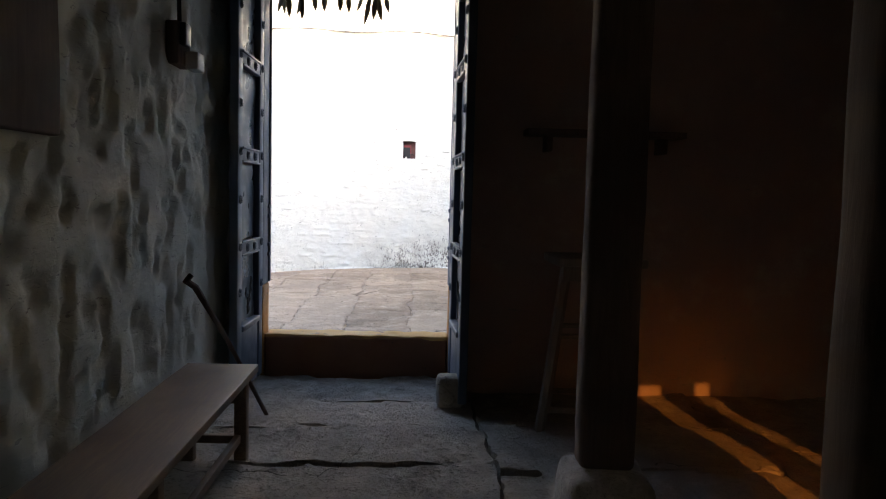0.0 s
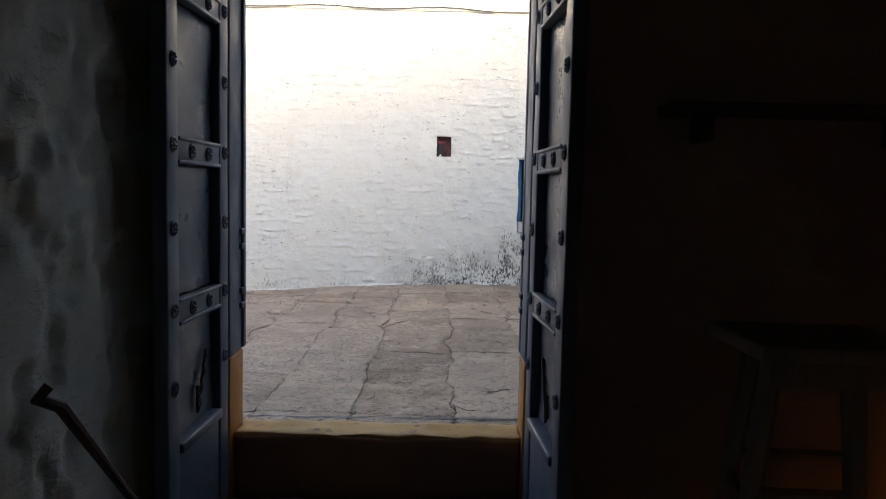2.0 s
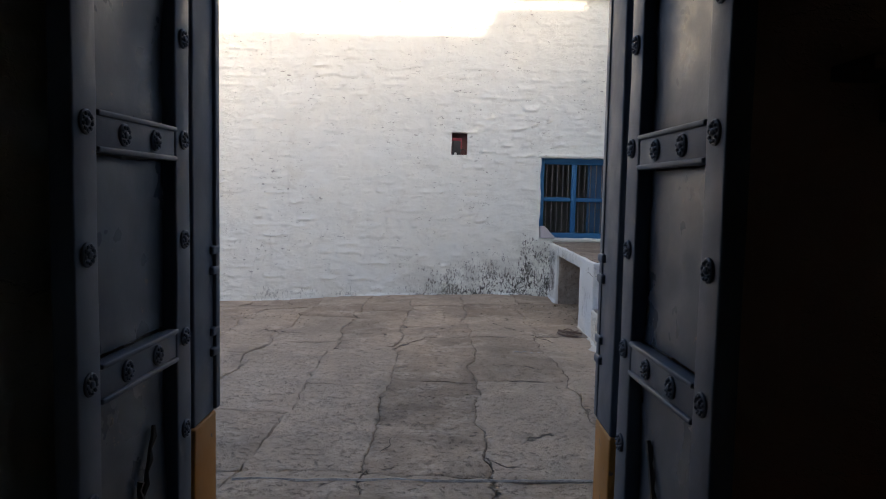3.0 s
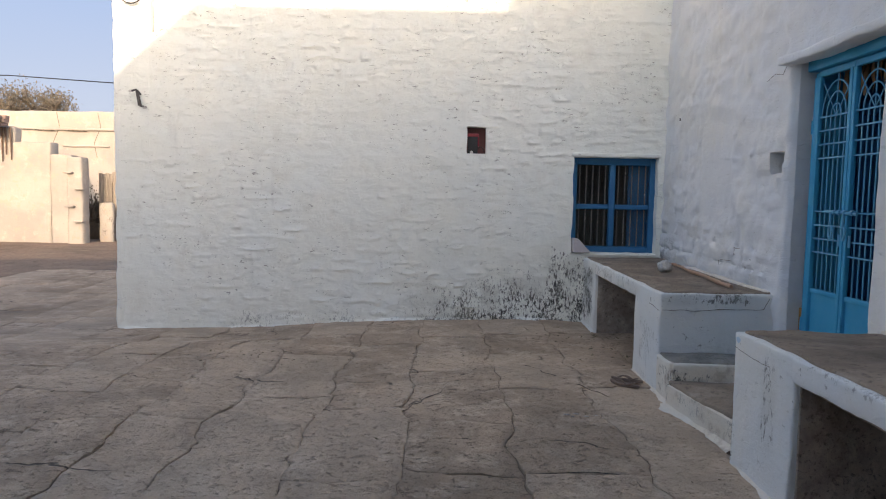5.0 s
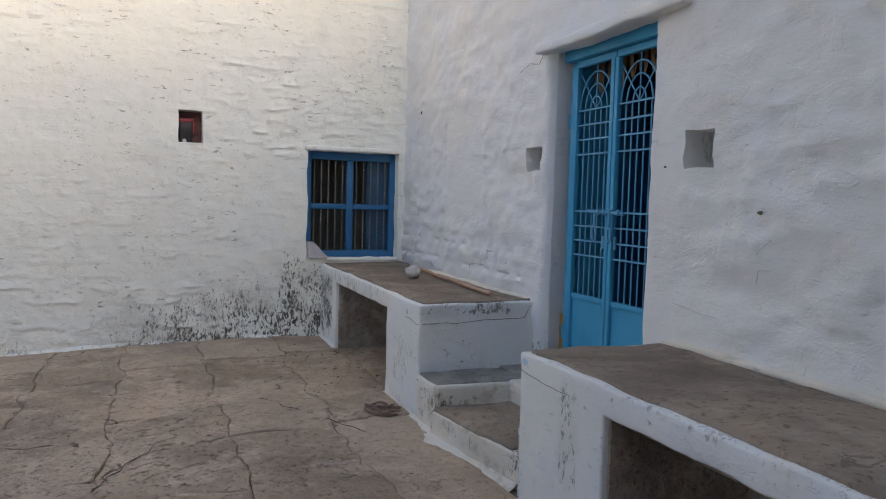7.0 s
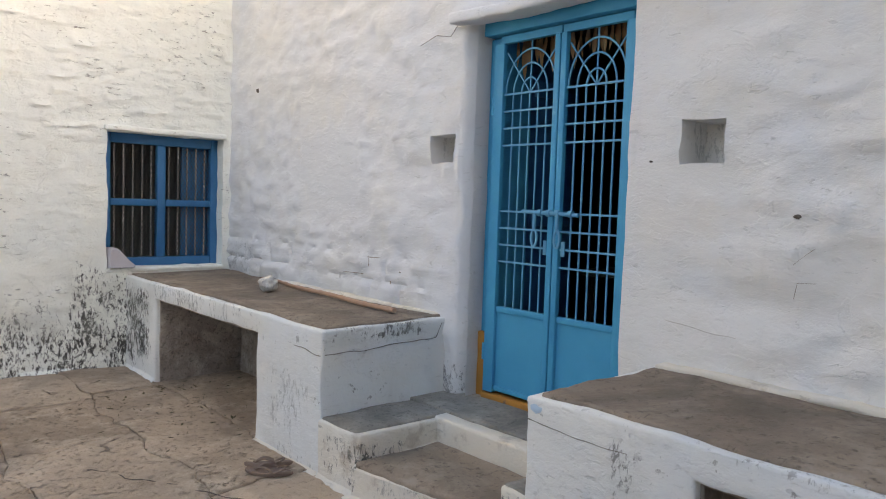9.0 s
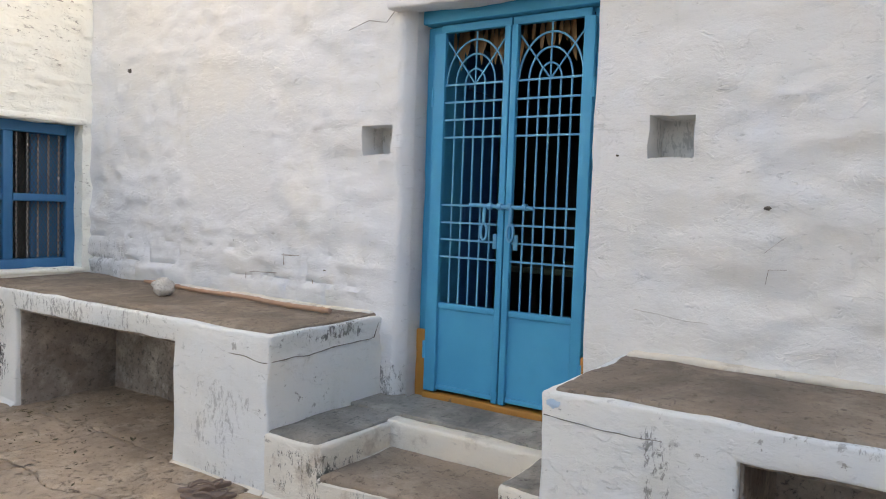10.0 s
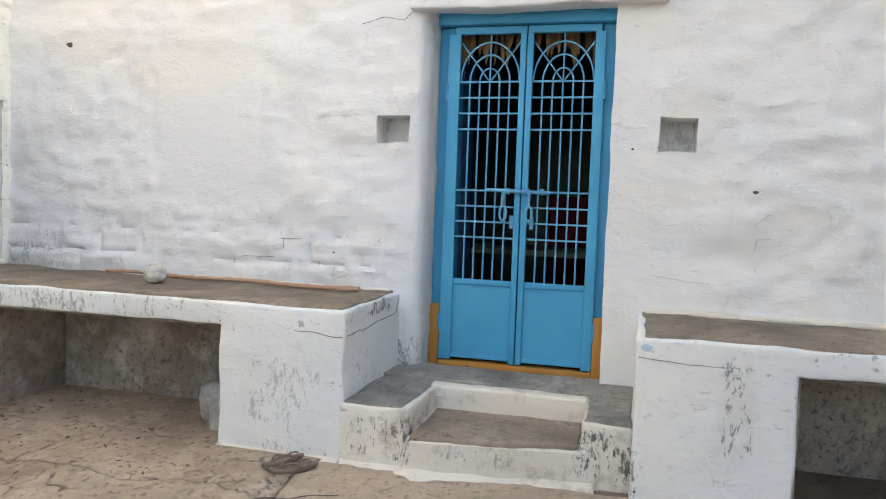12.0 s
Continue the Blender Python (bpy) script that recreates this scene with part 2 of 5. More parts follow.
def limewash(name, main, second, zones=(), speck=0.62, grime=(0.16, 0.15, 0.13), worn=0.0, rough=0.5, flecks=0.7):
    """Old limewash: two coats that differ, dust streaks, specks, and damp stains and niche shade in zones (x0, x1, y0,
    y1, z0, z1, strength).
    """
    k = Nodes(name)
    c = k.mix(k.ramp(k.noise(0.7, 5, 0.6), 0.4, 0.62), main, second)
    c = k.mix(k.ramp(k.noise(3.5, 6, 0.65), 0.52, 0.75, 0, 0.30), c, (0.66, 0.62, 0.53))
    c = k.mix(k.ramp(k.noise(7, 4, 0.6, (1, 1, 0.16)), 0.60, 0.80, 0, 0.22), c, (0.5, 0.49, 0.46))
    fine = k.noise(42, 6, 0.7)
    spots = k.math("MULTIPLY", k.ramp(k.noise(16, 5, 0.7), speck + 0.06, speck + 0.09), k.ramp(k.noise(1.1, 3), 0.45, 0.6))
    c = k.mix(k.math("MULTIPLY", spots, 0.6), c, grime)
    for x0, x1, y0, y1, z0, z1, s in zones:
        m = None
        for a, lo, hi in ((0, x0, x1), (1, y0, y1), (2, z0, z1)):
            f = 0.32 * (hi - lo)
            v = k.math("MULTIPLY", k.ramp(k.axis(a), lo, lo + f), k.ramp(k.axis(a), hi - f, hi, 1, 0))
            m = v if m is None else k.math("MULTIPLY", m, v)
        n = k.math("ADD", k.math("MULTIPLY", k.noise(40, 8, 0.8, (1, 1, 0.42), 0.4), 0.75), k.math("MULTIPLY", k.noise(5.5, 4, 0.6), 0.3))
        hit = k.ramp(k.math("ADD", n, k.math("MULTIPLY", k.math("SUBTRACT", m, 1.0), 0.20)), 0.580 - 0.055 * s, 0.615 - 0.045 * s)
        c = k.mix(k.math("MULTIPLY", hit, min(1.0, 0.85 * s)), c, (0.085, 0.08, 0.07))
        c = k.mix(k.math("MULTIPLY", k.math("MULTIPLY", m, k.ramp(k.noise(2.2, 5, 0.65), 0.42, 0.62)), 0.26 * s), c, (0.40, 0.39, 0.33))
    if worn:
        c = k.mix(k.ramp(k.noise(4.5, 7, 0.7), 0.53, 0.66, 0, worn), c, (0.42, 0.34, 0.27))
    peel = k.noise(4.5, 5, 0.6, (1, 1, 1.5), 0.4)
    flake = k.ramp(peel, 0.55, 0.57)
    pit = k.ramp(k.noise(15, 5, 0.6, (1, 1, 1.9)), 0.63, 0.70)
    c = k.mix(k.math("MULTIPLY", pit, 0.13 * min(1.0, 0.3 + flecks)), c, grime)
    fleck = k.math("MULTIPLY", k.ramp(k.noise(13, 4, 0.6, (1, 1, 3.6), 0.7), 0.635, 0.67), k.ramp(k.noise(2.3, 4), 0.42, 0.56))
    c = k.mix(k.math("MULTIPLY", fleck, flecks), c, (0.30, 0.28, 0.25))
    h = k.math("ADD", k.math("MULTIPLY", fine, 0.30), k.math("MULTIPLY", k.noise(11, 6, 0.65, (1, 1, 1.8)), 0.9))
    h = k.math("ADD", h, k.math("SUBTRACT", k.math("MULTIPLY", flake, 0.24), k.math("ADD", k.math("MULTIPLY", pit, 0.35), k.math("MULTIPLY", fleck, 0.7))))
    return k.finish(c, 0.93, h, rough, 0.014)


WHITE_N = limewash("limewash_north", (0.86, 0.865, 0.785), (0.84, 0.86, 0.80),
                   [(-1.7, 2.9, 11, 15, -0.9, 0.88, 1.20), (-0.8, 2.5, 11, 15, -0.9, 1.08, 1.05), (-4.2, 1.0, 11, 15, -0.9, 0.50, 0.6), (0.55, 1.65, 11, 15, -0.9, 1.4, 1.2)], rough=0.85, flecks=0.75)
# the two zones from x 2.14 speckle the niche insides darker as shade
WHITE_E = limewash("limewash_east", (0.79, 0.765, 0.73), (0.745, 0.75, 0.765),
                   [(1.5, 2.6, 9.85, 10.4, 0.3, 0.75, 0.8), (2.14, 2.5, 8.2, 8.8, 1.6, 2.3, 0.4), (2.14, 2.5, 9.9, 10.5, 1.6, 2.3, 0.4), (1.5, 2.6, 12.4, 13.6, 0.75, 1.35, 0.6)], 0.63, rough=0.6, flecks=0.22)
WHITE_B = limewash("limewash_bench", (0.79, 0.78, 0.74), (0.74, 0.76, 0.76),
                   [(1.0, 1.6, 9.6, 10.15, 0.1, 0.50, 1.2), (1.0, 1.6, 8.5, 9.05, 0.1, 0.47, 1.25), (1.0, 1.4, 8.08, 8.32, 0.25, 0.98, 0.85),
                    (1.0, 1.5, 12.4, 13.5, 0.0, 1.05, 1.3), (1.0, 1.45, 10.3, 13.2, 0.74, 1.0, 0.65), (1.1, 2.2, 9.95, 10.2, 0.80, 1.0, 1.0), (1.0, 1.4, 10.0, 10.9, 0.1, 0.8, 0.45),
                    (1.0, 1.4, 5.0, 8.9, 0.84, 0.98, 0.55), (1.1, 2.4, 10.7, 12.8, 0.0, 1.0, 0.55), (1.0, 1.5, 10.0, 10.9, -0.1, 0.3, 0.8)], 0.57, rough=0.7, flecks=0.22)
STEPWASH = limewash("limewash_steps", (0.74, 0.665, 0.56), (0.75, 0.71, 0.64),
                    [(1.0, 1.7, 9.6, 10.15, 0.1, 0.50, 1.15), (1.0, 1.7, 8.5, 9.05, 0.1, 0.50, 1.2), (1.0, 1.5, 8.8, 9.8, 0.12, 0.36, 0.6)], 0.585, worn=0.60, rough=0.6, flecks=0.35)
WHITE_S = limewash("limewash_south", (0.74, 0.73, 0.69), (0.70, 0.71, 0.72))
ROOM = limewash("limewash_room", (0.74, 0.73, 0.63), (0.64, 0.64, 0.56))
CREAM = limewash("limewash_far", (0.40, 0.37, 0.335), (0.33, 0.305, 0.28), [(-30, 0, 24, 32, -0.5, 2.2, 0.9), (-30, 0, 24, 32, 2.9, 4.6, 0.8)], worn=0.7)


def stone_mat(name, a, b, dust, piece=True, scale=1.0, bump=0.4, crack=0.0):
    k = Nodes(name)
    c = k.mix(k.ramp(k.noise(0.8 * scale, 6, 0.65), 0.38, 0.62), a, b)
    c = k.mix(k.ramp(k.noise(4 * scale, 7, 0.72), 0.47, 0.66, 0, 0.75), c, dust)
    c = k.mix(k.ramp(k.noise(0.9 * scale, 7, 0.72, None, 0.6), 0.42, 0.72, 0, 0.85), c, tuple(0.5 * v for v in b))
    c = k.mix(k.ramp(k.noise(15 * scale, 6, 0.75), 0.50, 0.68, 0, 0.55), c, tuple(0.6 * v for v in b))
    # pits and chips: relief shade is put into the colour besides the bump
    pits = k.ramp(k.noise(30 * scale, 6, 0.72), 0.57, 0.66)
    c = k.mix(k.math("MULTIPLY", pits, 0.75), c, tuple(0.35 * v for v in a))
    chips = k.math("MULTIPLY", k.ramp(k.noise(11 * scale, 6, 0.7, (0.8, 1.1, 1.0), 0.9), 0.59, 0.65), 0.55)
    c = k.mix(chips, c, tuple(0.35 * v for v in b))
    h = k.math("ADD", k.math("MULTIPLY", k.noise(30 * scale, 6, 0.7), 0.5), k.noise(6 * scale, 7, 0.68))
    h = k.math("SUBTRACT", h, k.math("ADD", k.math("MULTIPLY", pits, 0.4), k.math("MULTIPLY", chips, 0.4)))
    if piece:
        c = k.mix(k.ramp(k.random(), 0, 1, 0.0, 0.35), c, dust)
    if crack:
        n = k.t.nodes.new("ShaderNodeTexVoronoi")
        n.feature = "DISTANCE_TO_EDGE"
        n.inputs["Scale"].default_value = crack
        w = k.t.nodes.new("ShaderNodeMix")
        w.data_type, w.blend_type = "RGBA", "LINEAR_LIGHT"
        w.inputs[0].default_value = 0.16
        q = k.t.nodes.new("ShaderNodeTexNoise")
        q.inputs["Scale"].default_value, q.inputs["Detail"].default_value = 3.0, 6
        k.t.links.new(k.geo, q.inputs["Vector"])
        k.t.links.new(k.geo, w.inputs[6]), k.t.links.new(q.outputs["Color"], w.inputs[7])
        k.t.links.new(w.outputs[2], n.inputs["Vector"])
        line = k.math("MULTIPLY", k.ramp(n.outputs["Distance"], 0.001, 0.005, 1, 0), k.ramp(k.noise(1.9, 4), 0.55, 0.62))
        c = k.mix(k.math("MULTIPLY", line, 0.8), c, (0.05, 0.04, 0.032))
        h = k.math("SUBTRACT", h, k.math("MULTIPLY", line, 0.8))
    return k.finish(c, 0.9, h, bump, 0.03)


SLAB = stone_mat("court_stone", (0.525, 0.388, 0.278), (0.375, 0.275, 0.195), (0.67, 0.535, 0.41), bump=1.0, crack=0.45)
EARTH = stone_mat("packed_earth", (0.15, 0.115, 0.085), (0.12, 0.095, 0.075), (0.22, 0.17, 0.13), False)
SOIL = stone_mat("red_soil", (0.26, 0.175, 0.125), (0.21, 0.15, 0.11), (0.30, 0.22, 0.16), False, 0.4)
ROOMSLAB = stone_mat("room_stone", (0.46, 0.385, 0.315), (0.35, 0.295, 0.245), (0.57, 0.485, 0.40), True, 1.6, 1.0, 1.1)
# dirty plaster, its tone also lowered to deepen the shade under the benches
ALCOVE = stone_mat("dirty_shaded_plaster", (0.50, 0.42, 0.36), (0.30, 0.235, 0.19), (0.64, 0.57, 0.50), False, 1.2, 0.8)
DUST = stone_mat("joint_dust", (0.36, 0.27, 0.20), (0.25, 0.185, 0.135), (0.50, 0.395, 0.30), False, 1.6, 0.9)
BENCHTOP = stone_mat("bench_cement", (0.33, 0.248, 0.185), (0.26, 0.196, 0.147), (0.42, 0.335, 0.262), False, 1.0, 0.45)
LANDING = stone_mat("grey_slab", (0.35, 0.31, 0.265), (0.26, 0.24, 0.21), (0.47, 0.42, 0.36), False, 1.2, 0.5)
PALESTONE = stone_mat("pale_stone", (0.64, 0.60, 0.55), (0.48, 0.44, 0.40), (0.72, 0.69, 0.64), False, 4.0, 0.6)


def paint(name, a, b, chip=None, rough=0.45, chips=0.70):
    k = Nodes(name)
    c = k.mix(k.ramp(k.noise(2.2, 5, 0.6), 0.35, 0.7), a, b)
    c = k.mix(k.ramp(k.noise(18, 5, 0.7), 0.55, 0.8, 0, 0.25), c, tuple(0.6 * v + 0.06 for v in a))
    if chip:
        c = k.mix(k.ramp(k.noise(11, 7, 0.75), chips, chips + 0.03), c, chip)
    r = k.ramp(k.noise(6, 4), 0.3, 0.7, rough - 0.08, rough + 0.15)
    return k.finish(c, r, k.noise(26, 5, 0.6), 0.15, 0.004)


def wood(name, a, b, stretch=(14, 1.2, 14), rough=0.6):
    k = Nodes(name)
    g = k.noise(3.0, 6, 0.7, stretch, 0.8)
    c = k.mix(k.ramp(g, 0.3, 0.7), a, b)
    c = k.mix(k.ramp(k.noise(1.6, 4), 0.5, 0.75, 0, 0.5), c, tuple(0.5 * v for v in a))
    return k.finish(c, k.ramp(g, 0.3, 0.7, rough - 0.1, rough + 0.15), g, 0.35, 0.004)


GATEBLUE = paint("gate_blue", (0.004, 0.30, 0.505), (0.006, 0.33, 0.545), (0.02, 0.10, 0.19), 0.55, 0.72)
BARBLUE = paint("bar_blue", (0.05, 0.31, 0.49), (0.08, 0.35, 0.53), None, 0.5)
SMEAR = paint("blue_smear", (0.42, 0.58, 0.70), (0.50, 0.64, 0.74), None, 0.7)
WINBLUE = paint("window_blue", (0.006, 0.115, 0.26), (0.008, 0.14, 0.30), (0.02, 0.06, 0.12), 0.45, 0.72)
# sill colours: worn top made lighter as daylit, face darker as shaded
LITOCHRE = paint("worn_lit_ochre", (0.66, 0.40, 0.15), (0.54, 0.29, 0.08), (0.30, 0.20, 0.12), 0.7, 0.60)
SILLWOOD = paint("sill_shaded_red_brown", (0.32, 0.135, 0.065), (0.25, 0.105, 0.055), (0.12, 0.07, 0.05), 0.65, 0.64)
OCHRE = paint("ochre_paint", (0.52, 0.215, 0.04), (0.42, 0.175, 0.035), (0.20, 0.12, 0.07), 0.55, 0.62)
DOORBLUE = paint("door_slate_blue", (0.095, 0.125, 0.165), (0.075, 0.10, 0.135), (0.17, 0.16, 0.145), 0.44, 0.69)
PANELBLUE = paint("door_panel_sheet", (0.060, 0.085, 0.115), (0.115, 0.13, 0.145), (0.22, 0.19, 0.15), 0.32, 0.63)
BENCHWOOD = wood("bench_wood", (0.20, 0.12, 0.075), (0.30, 0.20, 0.13))
DARKWOOD = wood("post_wood", (0.10, 0.066, 0.05), (0.17, 0.118, 0.09), (12, 12, 0.9), 0.88)
STICKWOOD = wood("stick_wood", (0.14, 0.075, 0.05), (0.10, 0.055, 0.04))
BAMBOO = wood("bamboo", (0.40, 0.22, 0.145), (0.50, 0.31, 0.21))
GREYWOOD = wood("grey_board", (0.30, 0.25, 0.20), (0.22, 0.185, 0.15), (9, 9, 0.8))
IRON = paint("dark_iron", (0.05, 0.048, 0.045), (0.07, 0.06, 0.05), None, 0.5)
ROD = paint("window_rod", (0.16, 0.15, 0.15), (0.34, 0.32, 0.30), (0.55, 0.53, 0.50), 0.5, 0.60)
BLACK = paint("black_plastic", (0.02, 0.02, 0.022), (0.03, 0.03, 0.03), None, 0.4)
REDPAINT = paint("faded_red", (0.30, 0.035, 0.05), (0.24, 0.03, 0.045), None, 0.5)
NICHEBROWN = paint("niche_brown", (0.16, 0.07, 0.065), (0.12, 0.055, 0.05), None, 0.8)
REDCLOTH = paint("red_cloth", (0.30, 0.02, 0.03), (0.22, 0.015, 0.02), None, 0.85)
GREENCLOTH = paint("green_cloth", (0.16, 0.20, 0.13), (0.20, 0.24, 0.17), None, 0.85)
# dimness of the rooms behind gate and window is set in this colour
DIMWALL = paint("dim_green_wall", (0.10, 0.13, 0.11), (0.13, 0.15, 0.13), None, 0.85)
GREYCLOTH = paint("mauve_stone", (0.58, 0.545, 0.55), (0.48, 0.45, 0.46), None, 0.9)
LEATHER = paint("worn_leather", (0.22, 0.15, 0.115), (0.29, 0.205, 0.16), None, 0.7)
DRYLEAF = paint("dry_leaf", (0.34, 0.19, 0.09), (0.24, 0.13, 0.06), None, 0.75)
DARKLEAF = paint("withered_leaf", (0.10, 0.08, 0.035), (0.15, 0.11, 0.05), None, 0.7)
TREELEAF = paint("tree_leaf", (0.115, 0.10, 0.075), (0.15, 0.125, 0.10), None, 0.7)
BARK = wood("bark", (0.12, 0.09, 0.065), (0.18, 0.14, 0.10), (8, 8, 1.5), 0.85)
STRAW = paint("thatch", (0.30, 0.22, 0.20), (0.22, 0.15, 0.13), None, 0.9)
WHITEPLASTIC = paint("aged_white_plastic", (0.62, 0.60, 0.55), (0.55, 0.53, 0.48), None, 0.5)


# transparent filter, added to weaken the sun streaks and turn them orange
def amber():
    m = bpy.data.materials.new("added_amber_filter")
    m.use_nodes = True
    t = m.node_tree
    t.nodes.remove(t.nodes["Principled BSDF"])
    n = t.nodes.new("ShaderNodeBsdfTransparent")
    n.inputs["Color"].default_value = (0.40, 0.26, 0.13, 1)
    t.links.new(n.outputs[0], t.nodes["Material Output"].inputs["Surface"])
    return m


def haze():
    """Glowing pale blue that stands in for evening haze, a little whiter towards the ground."""
    k = Nodes("sky_glow")
    c = k.mix(k.ramp(k.axis(2), 0.0, 45.0), (0.195, 0.255, 0.34), (0.120, 0.20, 0.35))
    c = k.mix(k.ramp(k.noise(0.02, 3, 0.5), 0.35, 0.7, 0, 0.12), c, (0.24, 0.26, 0.33))
    k.b.inputs["Base Color"].default_value = (0, 0, 0, 1)
    k.b.inputs["Specular IOR Level"].default_value = 0
    k.put(k.b.inputs["Emission Color"], c)
    k.b.inputs["Emission Strength"].default_value = 1.0
    return k.mat


HAZE = haze()
AMBER = amber()

def crack(parent, pts, r=0.0028, seed=1, mat=None):
    """A thin dark crack that wavers along a face."""
    q = []
    for a, b in zip(pts, pts[1:]):
        n = max(2, int((Vector(b) - Vector(a)).length / 0.035))
        q += [Vector(a).lerp(Vector(b), k / n) for k in range(n)]
    q.append(Vector(pts[-1]))
    q = [p + Vector((0, 0, 0.012 * noise.noise(p * 9 + Vector((seed, 0, 0))))) for p in q]
    return part("crack", tube(Geo(), q, [r * (0.5 + 0.9 * abs(noise.noise(p * 14))) for p in q], 5), mat or EARTH, parent, "thin dark crack")


# ---- plan ----
ROOM_Z = 0.16
NORTH, EAST, FRONT = 13.18, 2.12, 1.24
SOUTH_IN, SOUTH_OUT = 4.80, 5.40


def court_z(x, y):
    """Height of the uneven courtyard."""
    edge = float(np.interp(x, (-9, -4.4, -2.7, -1.7, -0.7, 0.6, 1.15, 2.2), (-0.10, -0.055, -0.005, 0.075, 0.13, 0.155, 0.14, 0.14)))
    t = float(smooth(y, 10.4, 13.2))
    base = 0.14 + 0.04 * float(smooth(-y, -7.5, -5.5)) + 0.012 * (float(vnoise(x * 0.8, y * 0.8, 3)) - 0.5) * 2
    inner = float(smooth(y, 6.2, 7.4)) * float(smooth(-y, -12.9, -11.8)) * float(smooth(-x, -1.0, -0.3))
    base += inner * (0.045 * (float(vnoise(x * 0.55, y * 0.75, 13)) - 0.5) + 0.030 * (float(vnoise(x * 1.5, y * 1.7, 23)) - 0.5))
    far = float(smooth(y, 13.5, 24))
    z = base * (1 - t) + edge * t
    return z * (1 - far) + 0.02 * far


# ground: one sheet to the horizon, fine near the court
def ground():
    xs = [-900, -300, -100, -50] + [-30 + 2 * i for i in range(9)] + [-12 + 0.5 * i for i in range(27)] + [2.0, 6, 20, 60, 200, 900]
    ys = [-900, -200, -60, -20, -6, 0, 4.9, 5.42] + [5.9 + 0.5 * i for i in range(42)] + [30, 36, 50, 80, 200, 900]
    geo = Geo()
    v = [(x, y, (court_z(x, y) - 0.012 if y > 5.0 else 0.10)) for x in xs for y in ys]
    n = len(ys)
    geo.add(v, [(i * n + j, (i + 1) * n + j, (i + 1) * n + j + 1, i * n + j + 1) for i in range(len(xs) - 1) for j in range(n - 1)])
    return solid("ground", geo, SOIL, "reddish packed soil ground of the yard", "ground", kind="structure", sharp=80)


ground()

# ---- setting ----
X, Y, Zv = (1, 0, 0), (0, 1, 0), (0, 0, 1)
WIN = (1.085, 2.095, 0.985, 2.13)
METER = (-0.20, 0.03, 2.14, 2.46)
g = wall_mesh((0, NORTH, 0), X, (0, -1, 0), -4.38, 2.45, -0.3, 5.6, [(*WIN, None), (*METER, 0.16)], 0.45,
              lambda u, z: rubble(u, z, 1, 0.022, 0.125, None, 1.6, 8.5) + 0.014 * (fbm(u * 5, z * 8, 21, 3) - 0.5), 0.018, 0.012, 1)
solid("wall_north", g, WHITE_N, "whitewashed rubble stone wall with damp stains along its foot", "wall", kind="structure", sharp=60)
g = rbox(Geo(), -4.42, NORTH - 0.055, 4.345, 2.1, NORTH + 0.02, 4.40, 0.02, 0.15, 0.012, 3)
solid("trim", g, WHITE_N, "thin whitewashed string course along the wall top", "trim", kind="structure")
# the rest of the north house: west flank, back and roof
g = wall_mesh((-4.38, 0, 0), Y, (-1, 0, 0), NORTH, 20.0, -0.3, 5.6, [], 0.4, lambda u, z: rubble(u, z, 2), 0.09, 0.01, 2)
solid("wall_north_flank", g, WHITE_N, "whitewashed rubble flank wall of the north house", "wall", kind="structure", sharp=60)
g = rbox(Geo(), -4.4, NORTH + 0.05, 5.55, 6.0, 20.0, 5.7, 0.02)
rbox(g, -3.8, 19.6, -0.2, 6.0, 20.0, 5.56, 0.02)
# unseen walls added to keep daylight out behind the window
rbox(g, 5.6, NORTH + 0.05, -0.2, 5.98, 19.58, 5.54, 0.02)
rbox(g, 2.56, NORTH + 0.10, -0.2, 5.58, NORTH + 0.5, 5.54, 0.02)
solid("roof_north", g, WHITE_S, "flat whitewashed roof and back of the north house", "roof", kind="structure")

NICHE_A, NICHE_B = (10.07, 10.285, 1.865, 2.035), (8.375, 8.575, 1.835, 2.03)


def east_flat(u, z):
    patch = smooth(u, 11.03, 11.1) * smooth(-u, -11.96, -11.88) * smooth(z, 1.42, 1.55) * smooth(-z, -2.5, -2.42)
    jamb = smooth(u, 8.55, 8.7) * smooth(-u, -10.1, -9.95) * 0.7
    return np.maximum(patch, jamb)


def east_relief(u, z):
    d = rubble(u, z, 4, 0.018, 0.18, east_flat, 2.8, 6.5) + 0.052 * (fbm(u * 3.4, z * 5.0, 77, 3) - 0.5) * (1 - 0.8 * east_flat(u, z))
    band = smooth(u, 10.1, 10.35) * smooth(-z, -1.33, -1.2) * smooth(z, 0.9, 0.98)
    fu = (u / 0.33) % 1.0
    fz = ((z - 0.93) / 0.155)
    fu = ((u + 0.16 * (np.floor(fz) % 2)) / 0.33) % 1.0
    fz = fz % 1.0
    e = np.minimum(np.minimum(fu, 1 - fu) * 0.33, np.minimum(fz, 1 - fz) * 0.155)
    south = 0.075 * smooth(-u, -8.5, -7.6) * (fbm(u * 2.4, z * 3.2, 66, 3) - 0.5)
    splay = 0.15 * (1 - smooth(u, 9.93, 10.015)) * (u > 9.9) * (z < 2.69)
    low = smooth(-u, -8.3, -7.9) * smooth(-z, -1.55, -1.35)
    d = d + low * (rubble(u, z, 14, 0.034, 0.19, None, 1.2, 6.5) + 0.034 * (fbm(u * 4, z * 6, 79, 3) - 0.5))
    return d - 0.016 * np.maximum(0, u - 10) + band * (0.034 * smooth(e + 0.018 * (vnoise(u * 14, z * 14, 5) - 0.5), 0.0, 0.014) - 0.017 + 0.022 * (fbm(u * 8, z * 11, 81, 2) - 0.5)) + south - splay


